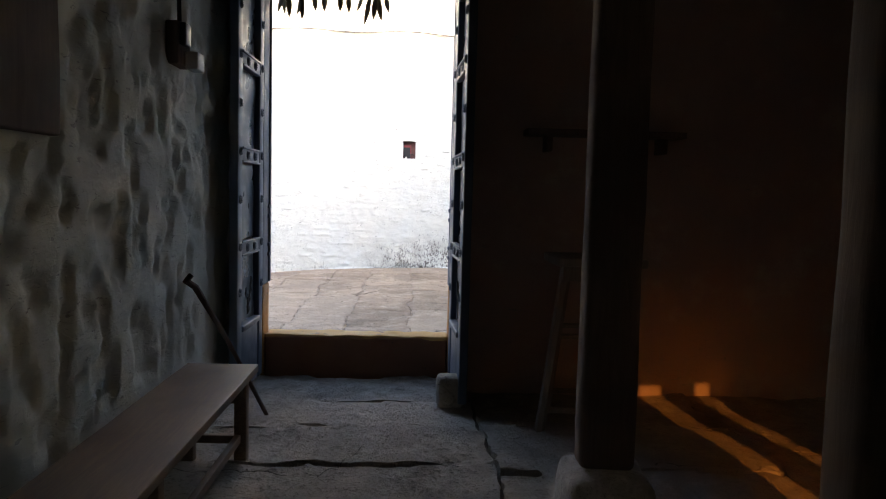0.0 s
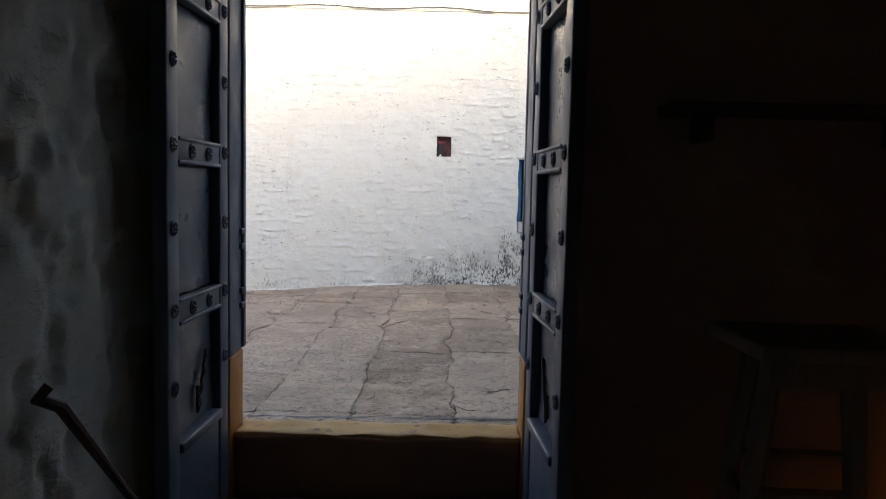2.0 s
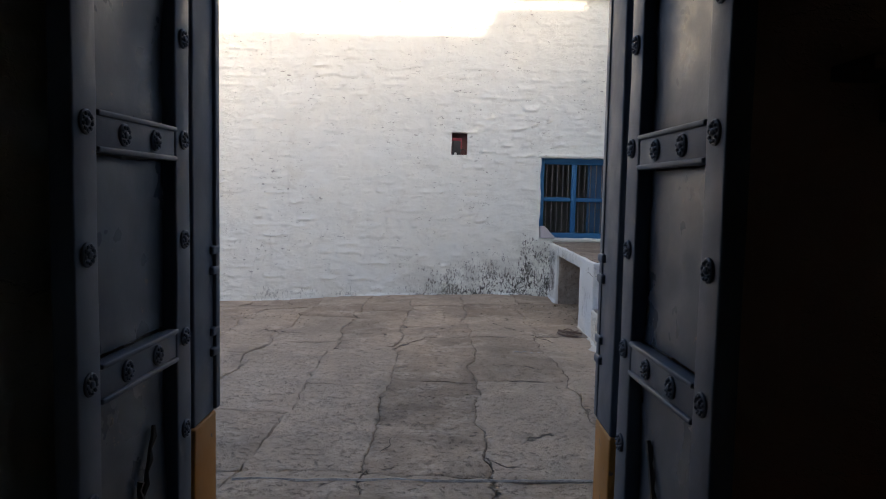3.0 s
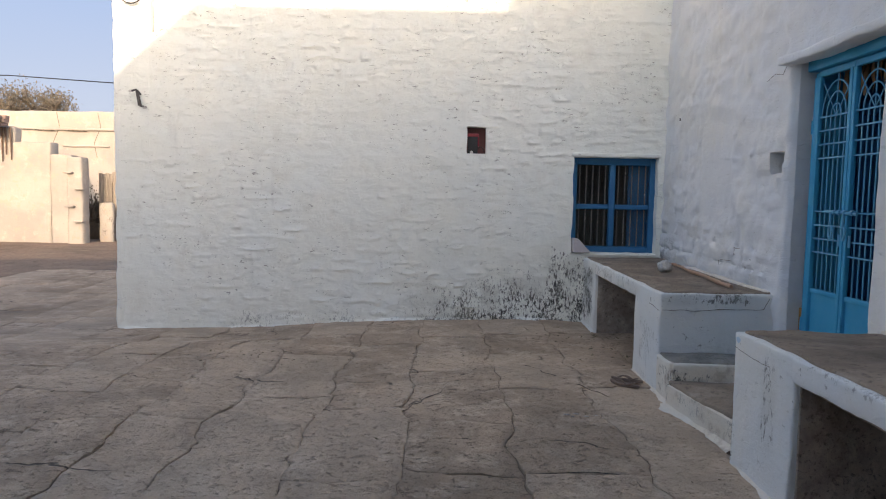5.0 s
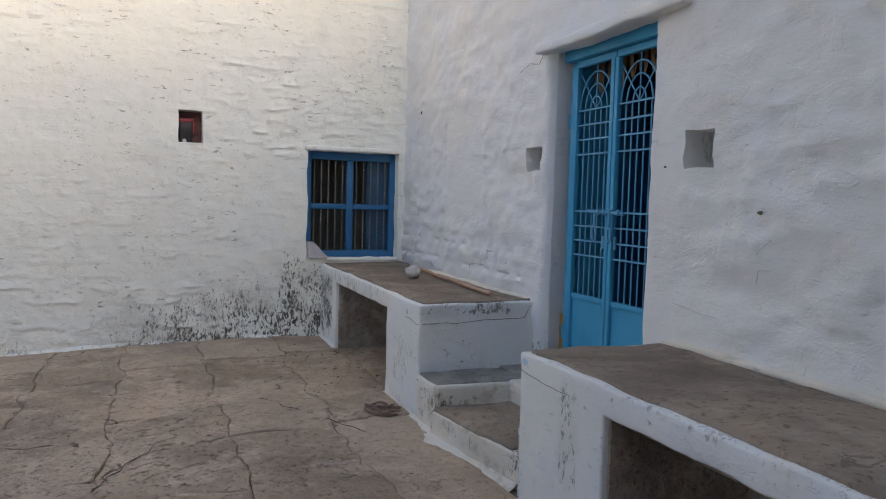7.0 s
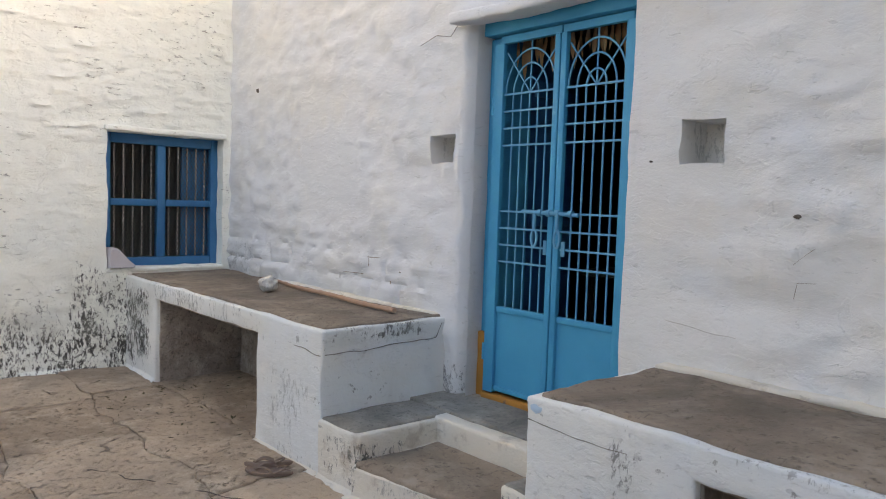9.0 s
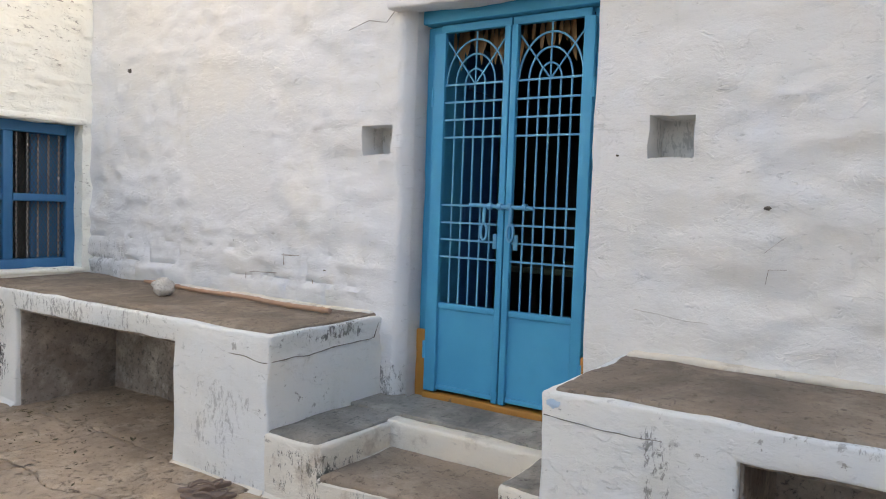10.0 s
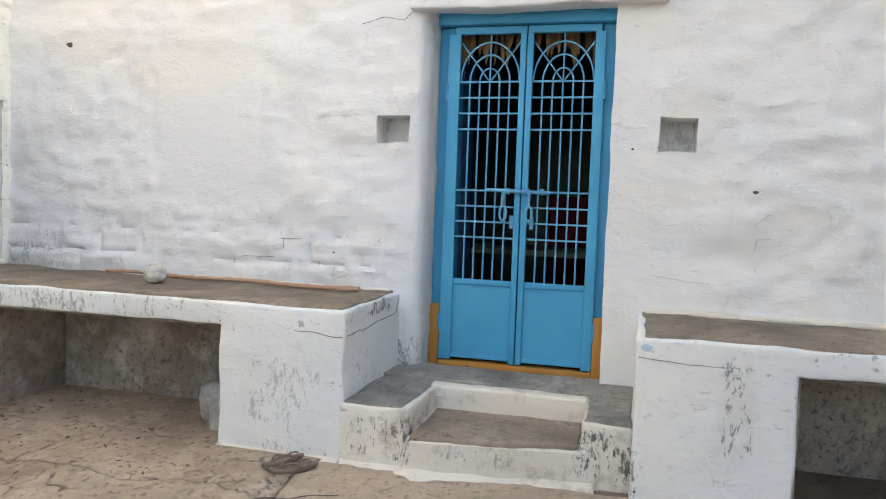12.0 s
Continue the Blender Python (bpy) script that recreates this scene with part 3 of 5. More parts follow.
g = wall_mesh((EAST, 0, 0), Y, (-1, 0, 0), 5.0, NORTH + 0.1, -0.1, 5.6, [(8.845, 9.93, 0.43, 2.69, None), (*NICHE_A, 0.20), (*NICHE_B, 0.22)], 0.42,
              east_relief, 0.028, 0.010, 4)
solid("wall_east", g, WHITE_E, "lumpy whitewashed wall with two small square niches", "wall", kind="structure", sharp=60)

# entrance house: wall with the doorway, room, upper floor whose skyline shades the court
DOOR = (-1.12, 0.345, 0.10, 3.0)
g = wall_mesh((0, SOUTH_OUT, 0), X, (0, 1, 0), -14.0, 3.2, -0.2, 4.2, [(*DOOR, None)], SOUTH_OUT - SOUTH_IN, lambda u, z: rubble(u, z, 6), 0.07, 0.008, 6)
solid("wall_south", g, WHITE_S, "thick whitewashed wall around the entrance doorway", "wall", kind="structure", sharp=60)
g = Geo()
sky_line = [(-14.0, 4.35), (-4.55, 4.35), (-2.66, 5.99), (1.0, 5.99), (1.19, 6.38), (6.5, 6.38)]
poly = [(x, z) for x, z in sky_line] + [(6.5, 4.2), (-14.0, 4.2)]
n = len(poly)
g.add([(x, 5.12, z) for x, z in poly] + [(x, 5.38, z) for x, z in poly],
      [tuple(range(n)), tuple(range(2 * n - 1, n - 1, -1))] + [(i, i + n, (i + 1) % n + n, (i + 1) % n) for i in range(n)])
solid("wall_south_upper", g, WHITE_S, "whitewashed upper storey wall with stepped parapet", "wall", kind="structure")
LEFT = -1.22
g = wall_mesh((LEFT, 0, 0), Y, (1, 0, 0), -2.5, SOUTH_IN, 0.0, 3.35, [], 0.4,
              lambda u, z: 0.026 * (smooth(fbm(u * 12, z * 8, 31, 3), 0.32, 0.56) - 0.6) + 0.03 * (fbm(u * 2, z * 1.2, 33, 3) - 0.5) + 0.4 * rubble(u, z, 8, 0.03, 0.21), 0.028, 0.0, 8)
solid("wall_west", g, ROOM, "rough lumpy limewashed wall inside the dark entrance room", "wall", kind="structure", sharp=60)
g = rbox(Geo(), -1.6, -2.9, 0.0, 1.35, -2.5, 3.4, 0.0)
solid("wall_room_back", g, ROOM, "limewashed wall behind the entrance room", "wall", kind="structure")
# right bay, closed to the south by a wall whose slits let the sun in
g = wall_mesh((0, 1.50, 0), X, (0, -1, 0), 1.30, 3.60, 0.0, 3.40, [(1.88, 2.05, 0.35, 1.15, None), (2.27, 2.39, 0.35, 1.17, None)], 0.25, lambda u, z: 0 * u, 0.1, 0.0, 3)
solid("wall_bay_south", g, ROOM, "limewashed bay wall with two narrow slits", "wall", kind="structure")
# unseen filter sheets added behind the slits to tone down the sun
g = rbox(Geo(), 1.86, 1.58, 0.33, 2.08, 1.584, 2.0, 0.0)
rbox(g, 2.28, 1.58, 0.33, 2.42, 1.584, 2.04, 0.0)
solid("slit_film", g, AMBER, "added unseen amber filter that dims and tints the sun through the slits", "window film", kind="structure")
g = rbox(Geo(), 3.4, 1.5, 0.0, 3.7, 4.9, 3.4, 0.0)
solid("wall_bay_east", g, ROOM, "limewashed end wall of the dark bay", "wall", kind="structure")
g = rbox(Geo(), 1.25, -2.9, 0.0, 1.55, 1.4, 3.4, 0.0)
solid("wall_bay_side", g, ROOM, "limewashed side wall beside the entrance passage", "wall", kind="structure")
# room side skin of the door wall, unpainted and smoky
g = wall_mesh((0, SOUTH_IN - 0.03, 0), X, (0, -1, 0), 0.345, 3.4, 0.0, 3.4, [], 0.029, lambda u, z: 0.7 * rubble(u, z, 12, 0.03, 0.2), 0.045, 0.0, 12)
SMOKY = limewash("smoky_plaster", (0.47, 0.33, 0.27), (0.39, 0.28, 0.235))
solid("wall_room_north", g, SMOKY, "smoke-browned plaster wall beside the entrance door", "wall", kind="structure", sharp=60)
g = rbox(Geo(), -14.0, -3.0, 3.36, 1.5, 5.1, 3.6, 0.0)
rbox(g, 1.5, 1.4, 3.361, 3.8, 5.1, 3.6, 0.0)
for i in range(9):
    rbox(g, -1.2, -2.2 + 0.82 * i, 3.22, 3.4 if i > 4 else 1.24, -2.08 + 0.82 * i, 3.37, 0.015)
solid("ceiling", g, DARKWOOD, "dark timber ceiling with joists", "ceiling", kind="structure")
g = rbox(Geo(), -1.6, -2.9, -0.1, 3.7, 5.15, ROOM_Z - 0.025, 0.0)
solid("floor", g, EARTH, "packed earth between the room's stone slabs", "floor", kind="structure")

# unseen plain wall, added on the west to block low sky light
g = rbox(Geo(), -11.3, 4.9, -0.3, -11.0, 15.0, 1.9, 0.03)
solid("wall_yard_west", g, WHITE_S, "unseen plain whitewashed wall added to cut low western sky light", "wall", kind="structure")
# gate house room behind the blue gate
g = rbox(Geo(), 2.54, 7.2, 0.2, 5.6, 11.6, 0.465, 0.0)
solid("floor_gate_room", g, EARTH, "dark floor of the room behind the gate", "floor", kind="structure")
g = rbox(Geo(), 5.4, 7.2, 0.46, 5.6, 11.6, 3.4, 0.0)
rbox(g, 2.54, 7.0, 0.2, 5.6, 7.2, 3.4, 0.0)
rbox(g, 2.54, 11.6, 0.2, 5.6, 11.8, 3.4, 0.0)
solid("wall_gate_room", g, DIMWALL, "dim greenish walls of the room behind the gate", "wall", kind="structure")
g = rbox(Geo(), 2.2, 4.8, 3.4, 5.8, 12.6, 3.6, 0.0)
solid("ceiling_gate_room", g, DARKWOOD, "dark ceiling of the room behind the gate", "ceiling", kind="structure")
g = rbox(Geo(), 2.2, 4.8, 5.5, 6.0, 12.7, 5.62, 0.0)
rbox(g, 5.8, 4.8, 0.0, 6.0, 12.7, 5.6, 0.0)
solid("roof_east", g, WHITE_S, "flat roof and back wall of the east house", "roof", kind="structure")
# dark box added behind the window so its openings stay black
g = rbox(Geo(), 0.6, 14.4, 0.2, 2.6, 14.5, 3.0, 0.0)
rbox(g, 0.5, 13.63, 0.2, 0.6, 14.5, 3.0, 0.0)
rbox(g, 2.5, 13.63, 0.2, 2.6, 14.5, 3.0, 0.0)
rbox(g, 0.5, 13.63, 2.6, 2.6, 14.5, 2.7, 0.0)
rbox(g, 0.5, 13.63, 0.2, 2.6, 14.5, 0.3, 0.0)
solid("wall_window_room", g, DIMWALL, "added dark box that keeps the barred window black inside", "wall", kind="structure")


# ---- entrance door ----
def turned(p, hinge, deg):
    return Matrix.Translation(hinge) @ Matrix.Rotation(radians(deg), 4, "Z") @ Matrix.Translation(-Vector(hinge)) @ Vector(p)


ROSE = Geo()
lathe(ROSE, [(0.034, 0), (0.034, 0.006), (0.030, 0.009), (0.018, 0.006), (0.016, 0.006)], 18)
lathe(ROSE, [(0.011, 0.004), (0.010, 0.012), (0.004, 0.016)], 10)
for i in range(9):
    a = 2 * math.pi * i / 9
    lathe(ROSE, [(0.0065, 0.004), (0.006, 0.011), (0.002, 0.014)], 6, Matrix.Translation((0.023 * math.cos(a), 0.023 * math.sin(a), 0)))
ROSE_MESH = ROSE.mesh("rosette", DOORBLUE)


def door_leaf(label, x, side, y_free, y_hinge, seed, lean):
    """A heavy panelled leaf standing open; its worked face looks along side (+1 or -1) in x."""
    t = thing("door_leaf", label, "door leaf", "leaves of the entrance door", (x, y_hinge, 0.20))
    rot = Matrix.Translation((x, y_hinge, 0)) @ Matrix.Rotation(radians(lean), 4, "Z") @ Matrix.Translation((-x, -y_hinge, 0))
    s = side

    def bx(geo, y0, z0, y1, z1, d0, d1, r=0.006, **kw):
        a, b = sorted((x + s * d0, x + s * d1))
        return rbox(geo, a, y0, z0, b, y1, z1, r, m=rot, **kw)

    z0, z1, w = 0.20, 2.92, 0.105
    part("stile", bx(Geo(), y_free, z0, y_free + w, z1, -0.055, 0.0, 0.008, res=0.2, amp=0.003, seed=seed), DOORBLUE, t)
    part("stile", bx(Geo(), y_hinge - w, z0, y_hinge, z1, -0.055, 0.0, 0.008, res=0.2, amp=0.003, seed=seed + 1), DOORBLUE, t)
    rails = [1.145, 1.735, 2.325]
    ya, yb = y_free + w + 0.001, y_hinge - w - 0.001
    for z in rails + [2.86]:
        q = bx(Geo(), ya, z - 0.058, yb, z + 0.028, -0.05, -0.003, 0.006)
        bx(q, ya, z + 0.020, yb, z + 0.034, -0.03, 0.006, 0.005)
        bx(q, ya, z - 0.064, yb, z - 0.050, -0.03, 0.006, 0.005)
        part("rail", q, DOORBLUE, t)
    q = bx(Geo(), ya, z0, yb, 0.60, -0.05, -0.008, 0.006)
    bx(q, ya, 0.60, yb, 0.64, -0.05, 0.012, 0.01)
    part("rail", q, DOORBLUE, t, "broad bottom board with a worn ledge")
    for lo, hi in zip([0.64, 1.179, 1.769, 2.359], [1.081, 1.671, 2.261, 2.79]):
        part("panel", bx(Geo(), ya + 0.002, lo + 0.002, yb - 0.002, hi - 0.002, -0.052, -0.040, 0.001, res=0.04, amp=0.010, seed=seed + lo * 9, freq=4.5), PANELBLUE, t,
             "dented painted sheet panel")
    spots = [(y, z) for z in rails for y in (y_free + w / 2, y_hinge - w / 2, ya + (yb - ya) * 0.30, ya + (yb - ya) * 0.70)]
    spots += [(y, z) for z in (0.86, 1.44, 2.03, 2.62) for y in (y_free + w / 2, y_hinge - w / 2)]
    for y, z in spots:
        o = part("rosette", ROSE_MESH, None, t, "")
        off = 0.0 if (y < ya or y > yb) else -0.003
        o.matrix_basis = rot @ pose(x + s * off, y, z - (0.015 if off else 0), 0, 90 * s, 0) @ Matrix.Scale(0.84, 4)
    g = tube(Geo(), [rot @ Vector((x - s * 0.030 + 0.004 * (i % 2), yb - 0.10 - 0.012 * min(i, 8) + 0.004 * (i % 2), 0.92 - 0.030 * i if i < 8 else 0.68 + 0.022 * (i - 8))) for i in range(14)],
             [0.006 + 0.004 * (i % 2) for i in range(14)], 6)
    part("chain", g, IRON, t, "hanging iron door chain")
    return t


door_leaf("slate-blue panelled door leaf with rosettes, standing open against the wall", -1.045, 1, 4.43, 5.09, 1, -1.5)
door_leaf("worn slate-blue panelled door leaf with rosettes, opened beside the passage", 0.275, -1, 4.375, 5.05, 5, 2.9)

frame_1 = thing("door_1", "dark blue carved door frame with ochre painted feet and sill", "door frame", kind="structure", at=(-0.39, 5.27, 0.15))
for x0, x1, s in ((-1.135, -1.055, 1), (0.28, 0.36, -1)):
    g = rbox(Geo(), x0, 5.145, 0.82, x1, 5.36, 3.0, 0.01, 0.1, 0.003, 4)
    e = x1 if s > 0 else x0
    part("jamb", g, DOORBLUE, frame_1)
    g = Geo()
    for i, z in enumerate((1.02, 1.09, 1.30, 1.37)):
        rbox(g, e - 0.014, 5.30, z, e + 0.014, 5.37, z + 0.03, 0.008)
    rbox(g, e - 0.005, 5.335, 0.83, e + 0.005 + 0.006 * (s > 0), 5.375, 2.99, 0.004)
    part("carving", g, DOORBLUE, frame_1, "worn carved beads on the frame edge")
    part("foot", rbox(Geo(), x0 - 0.002, 5.143, 0.13, x1 + 0.002, 5.362, 0.819, 0.01, 0.1, 0.003, 6), OCHRE, frame_1, "ochre painted frame foot")
# daylight on the top and shade on the face are in the colours
part("sill", rbox(Geo(), -1.053, 5.18, 0.13, 0.278, 5.375, 0.452, 0.015, 0.035, 0.010, 9), SILLWOOD, frame_1, "red-brown painted wooden door sill, coloured darker for its shaded face")
part("sill_cap", rbox(Geo(), -1.050, 5.186, 0.435, 0.275, 5.378, 0.464, 0.008, 0.028, 0.009, 19, freq=11.0), LITOCHRE, frame_1, "worn golden ochre sill top, coloured lighter for daylight")
part("head", rbox(Geo(), -1.053, 5.15, 2.94, 0.278, 5.36, 3.03, 0.01), DOORBLUE, frame_1)


def leaf_blade(geo, at, length, width, yaw, tilt, curl):
    """A long drooping leaf with a folded midrib."""
    m = Matrix.Translation(at) @ Matrix.Rotation(yaw, 4, "Z") @ Matrix.Rotation(tilt, 4, "X")
    n, verts, faces = 6, [], []
    for i in range(n + 1):
        t = i / n
        w = width * (math.sin(math.pi * (0.08 + 0.9 * t)) ** 0.8) * 0.5
        y = curl * t * t * length
        for k, sx in enumerate((-1, 0, 1)):
            verts.append((sx * w, y + (0.25 * w if sx else 0), -t * length))
    for i in range(n):
        for k in range(2):
            a = 3 * i + k
            faces.append((a, a + 1, a + 4, a + 3))
    return geo.add(verts, faces, m)


rng = random.Random(4)
toran = thing("leaf_garland", "withered mango-leaf garland strung across the doorway head", "garland", at=(-0.4, 5.42, 2.98))
part("string", tube(Geo(), [(-1.05 + 1.33 * i / 10, 5.40, 2.97 - 0.04 * math.sin(math.pi * i / 10)) for i in range(11)], 0.004, 5), STICKWOOD, toran)
for i in range(16):
    x = -0.95 + 0.078 * i + rng.uniform(-0.02, 0.02)
    if x > -0.25:
        continue
    extra = 0.08 if abs(x + 0.33) < 0.05 else 0.05 if x < -0.78 else 0.0
    for k in range(3 if extra else 1):
        g = leaf_blade(Geo(), (x + rng.uniform(-0.03, 0.03), 5.40, 2.945), rng.uniform(0.10, 0.15) + extra, 0.045,
                       rng.uniform(-0.8, 0.8), rng.uniform(-0.25, 0.25), rng.uniform(-0.3, 0.3))
        part("leaf", g, DARKLEAF, toran)

# ---- barred window in the north wall ----
win = thing("window_1", "deep blue wooden window with four openings, iron rods and wire mesh", "window", kind="structure", at=(1.47, NORTH + 0.1, 1.03))
wx0, wx1, wz0, wz1 = WIN
wy0, wy1 = NORTH + 0.115, NORTH + 0.195
for x0, z0, x1, z1 in ((wx0 - 0.01, wz0, wx0 + 0.065, wz1), (wx1 - 0.065, wz0, wx1 + 0.01, wz1), (wx0 + 0.066, wz0, wx1 - 0.066, wz0 + 0.075), (wx0 + 0.066, wz1 - 0.085, wx1 - 0.066, wz1)):
    part("window_frame", rbox(Geo(), x0, wy0, z0, x1, wy1, z1, 0.008, 0.1, 0.003, 3), WINBLUE, win)
xm, zm = (wx0 + wx1) / 2 - 0.01, 1.54
part("mullion", rbox(Geo(), xm - 0.037, wy0 + 0.004, wz0 + 0.076, xm + 0.037, wy1 - 0.004, wz1 - 0.086, 0.008), WINBLUE, win)
for x0, x1 in ((wx0 + 0.066, xm - 0.038), (xm + 0.038, wx1 - 0.066)):
    part("transom", rbox(Geo(), x0, wy0 + 0.006, zm - 0.03, x1, wy1 - 0.006, zm + 0.03, 0.008), WINBLUE, win)
    for lo, hi in ((wz0 + 0.08, zm - 0.03), (zm + 0.03, wz1 - 0.09)):
        for i in range(5):
            x = x0 + (x1 - x0) * (i + 0.5) / 5
            zz = [lo + (hi - lo) * k / 24 for k in range(25)]
            part("rod", tube(Geo(), [(x, wy0 + 0.045, z) for z in zz], [0.006 + 0.0025 * (k % 2) for k in range(25)], 6), ROD, win)
    g = Geo()
    for k in range(-30, 40):
        for s in (1, -1):
            a = x0 + 0.03 * k
            pts = []
            za, zb = wz0 + 0.09, wz1 - 0.1
            for q in range(0, 31):
                zq = za + (zb - za) * q / 30
                xq = a + s * (zq - za) * 0.6
                if x0 < xq < x1:
                    pts.append((xq, wy0 + 0.026, zq))
            if len(pts) > 1:
                tube(g, [pts[0], pts[-1]], 0.0020, 3, caps=False)
    tagged(part("wire_mesh", g, IRON, win, "rusty diamond wire mesh"), kind="stuff")
part("shutter", rbox(Geo(), wx1 - 0.30, wy1 + 0.02, wz0 + 0.05, wx1 - 0.03, wy1 + 0.05, wz1 - 0.05, 0.006), WINBLUE, win, "inner blue shutter, half closed")
g = rbox(Geo(), wx0 - 0.02, NORTH - 0.012, wz0 - 0.035, wx1 + 0.01, wy1, wz0 - 0.001, 0.01, 0.08, 0.006, 6)
part("window_sill", g, WHITE_N, win, "whitewashed sill")
g = rbox(Geo(), wx0 - 0.03, NORTH - 0.03, wz1 + 0.001, EAST, NORTH + 0.07, wz1 + 0.05, 0.015, 0.08, 0.008, 6)
part("lintel", g, WHITE_N, win, "whitewashed lintel lip")
g = Geo()
outline = [(0.0, 0.0), (0.20, 0.0), (0.205, 0.02), (0.15, 0.07), (0.085, 0.145), (0.06, 0.165), (0.01, 0.168), (0.0, 0.155)]
rings = [(-0.055, 0.03), (-0.045, 0.0), (0.10, 0.0)]
g.add([(wx0 + 0.012 + 0.08 + (a - 0.08) * (1 - k * 3), NORTH + y, wz0 + 0.003 + 0.06 + (b - 0.06) * (1 - k * 3)) for y, k in rings for a, b in outline],
      [tuple(range(8)), tuple(range(23, 15, -1))] + [(8 * r + q, 8 * r + 8 + q, 8 * r + 8 + (q + 1) % 8, 8 * r + (q + 1) % 8) for r in range(2) for q in range(8)])
solid("stone_wedge", g, GREYCLOTH, "pale wedge-shaped stone in the window corner", "stone")

# small niche with a red meter device
meter = thing("meter_box", "red and black device with loose cable inside a wall niche", "meter box", at=(-0.13, NORTH + 0.1, 2.13))
part("backing", rbox(Geo(), -0.198, NORTH + 0.145, 2.145, 0.028, NORTH + 0.159, 2.458, 0.002), NICHEBROWN, meter, "brown painted niche back")
part("casing", rbox(Geo(), -0.185, NORTH + 0.06, 2.145, -0.065, NORTH + 0.144, 2.37, 0.012), BLACK, meter)
g = rbox(Geo(), -0.19, NORTH + 0.055, 2.345, -0.055, NORTH + 0.144, 2.385, 0.01)
rbox(g, -0.068, NORTH + 0.055, 2.235, -0.05, NORTH + 0.144, 2.344, 0.008)
part("frame_bar", g, REDPAINT, meter, "faded red edge")
part("dial", lathe(Geo(), [(0.02, 0), (0.02, 0.006), (0.015, 0.008)], 14, Matrix.Translation((-0.14, NORTH + 0.058, 2.16)) @ pose(0, 0, 0, 90)), WHITEPLASTIC, meter)
part("cable", tube(Geo(), [(-0.055 + 0.035 * (1 - math.cos(a)), NORTH + 0.07 + 0.01 * math.sin(a), 2.20 + 0.055 * math.sin(a) - 0.02 * a) for a in [0.25 * i for i in range(14)]], 0.004, 6), BLACK, meter)

# wall bracket and conduit at the west end
br = thing("wall_bracket", "black iron cable bracket with porcelain ends on the wall", "bracket", at=(-4.13, NORTH, 2.7))
part("arm", tube(Geo(), [(-4.08, NORTH + 0.01, 2.76), (-4.08, NORTH - 0.07, 2.78), (-4.09, NORTH - 0.08, 2.80), (-4.055, NORTH - 0.08, 2.62)], [0.014, 0.014, 0.016, 0.022], 8), IRON, br)
part("upper_peg", tube(Geo(), [(-4.17, NORTH - 0.08, 2.785), (-4.09, NORTH - 0.08, 2.805)], [0.012, 0.011], 8), IRON, br)
part("upper_knob", boulder(Geo(), (-4.165, NORTH - 0.08, 2.788), (0.022, 0.018, 0.015), 2, 6, 0.1), WHITEPLASTIC, br, "white porcelain knob")
part("lower_peg", tube(Geo(), [(-4.055, NORTH - 0.08, 2.62), (-3.98, NORTH - 0.08, 2.60)], [0.012, 0.011], 8), IRON, br)
part("lower_knob", boulder(Geo(), (-4.0, NORTH - 0.08, 2.598), (0.03, 0.018, 0.014), 5, 6, 0.1), WHITEPLASTIC, br, "white porcelain knob")
con = thing("cable_conduit", "thin pale conduit with a looped cable on the wall", "conduit", at=(-3.92, NORTH, 3.4))
part("pipe", tube(Geo(), [(-3.92, NORTH - 0.02, 3.49), (-3.92, NORTH - 0.02, 4.33)], 0.016, 8), WHITEPLASTIC, con)
part("cable", tube(Geo(), [(-4.38 + 0.44 * i / 12, NORTH - 0.05, 3.96 - 0.16 * math.sin(math.pi * i / 12)) for i in range(13)], 0.008, 6), BLACK, con)
tc = tagged(part("service_cable", tube(Geo(), [(-4.3 + 6.4 * i / 20, NORTH - 0.07, 4.37 + 0.02 * math.sin(i * 1.1) - (0.06 * max(0, i - 14) / 6)) for i in range(21)], 0.010, 6), BLACK), "black service cable sagging along the wall top", "cable")

# ---- blue gate ----
gate = thing("gate", "sky-blue double steel gate with arched grille, bolted shut", "gate", at=(2.25, 9.37, 0.47))
gx = 2.235
part("post", rbox(Geo(), gx + 0.03, 9.83, 0.47, 2.53, 9.932, 2.60, 0.006), GATEBLUE, gate)
part("post", rbox(Geo(), gx + 0.03, 8.843, 0.47, 2.53, 8.922, 2.60, 0.006), GATEBLUE, gate)
part("post_foot", rbox(Geo(), gx + 0.004, 9.866, 0.47, gx + 0.098, 9.934, 0.86, 0.006), OCHRE, gate, "ochre painted frame foot")

part("post_foot", rbox(Geo(), gx - 0.016, 8.841, 0.47, gx + 0.098, 8.900, 0.84, 0.006), OCHRE, gate, "ochre painted frame foot")
part("threshold", rbox(Geo(), gx - 0.022, 8.902, 0.47, gx + 0.10, 9.864, 0.505, 0.006), OCHRE, gate, "ochre painted threshold")
part("head", rbox(Geo(), gx - 0.035, 8.843, 2.605, gx + 0.12, 9.932, 2.695, 0.01, 0.1, 0.003, 2), GATEBLUE, gate)


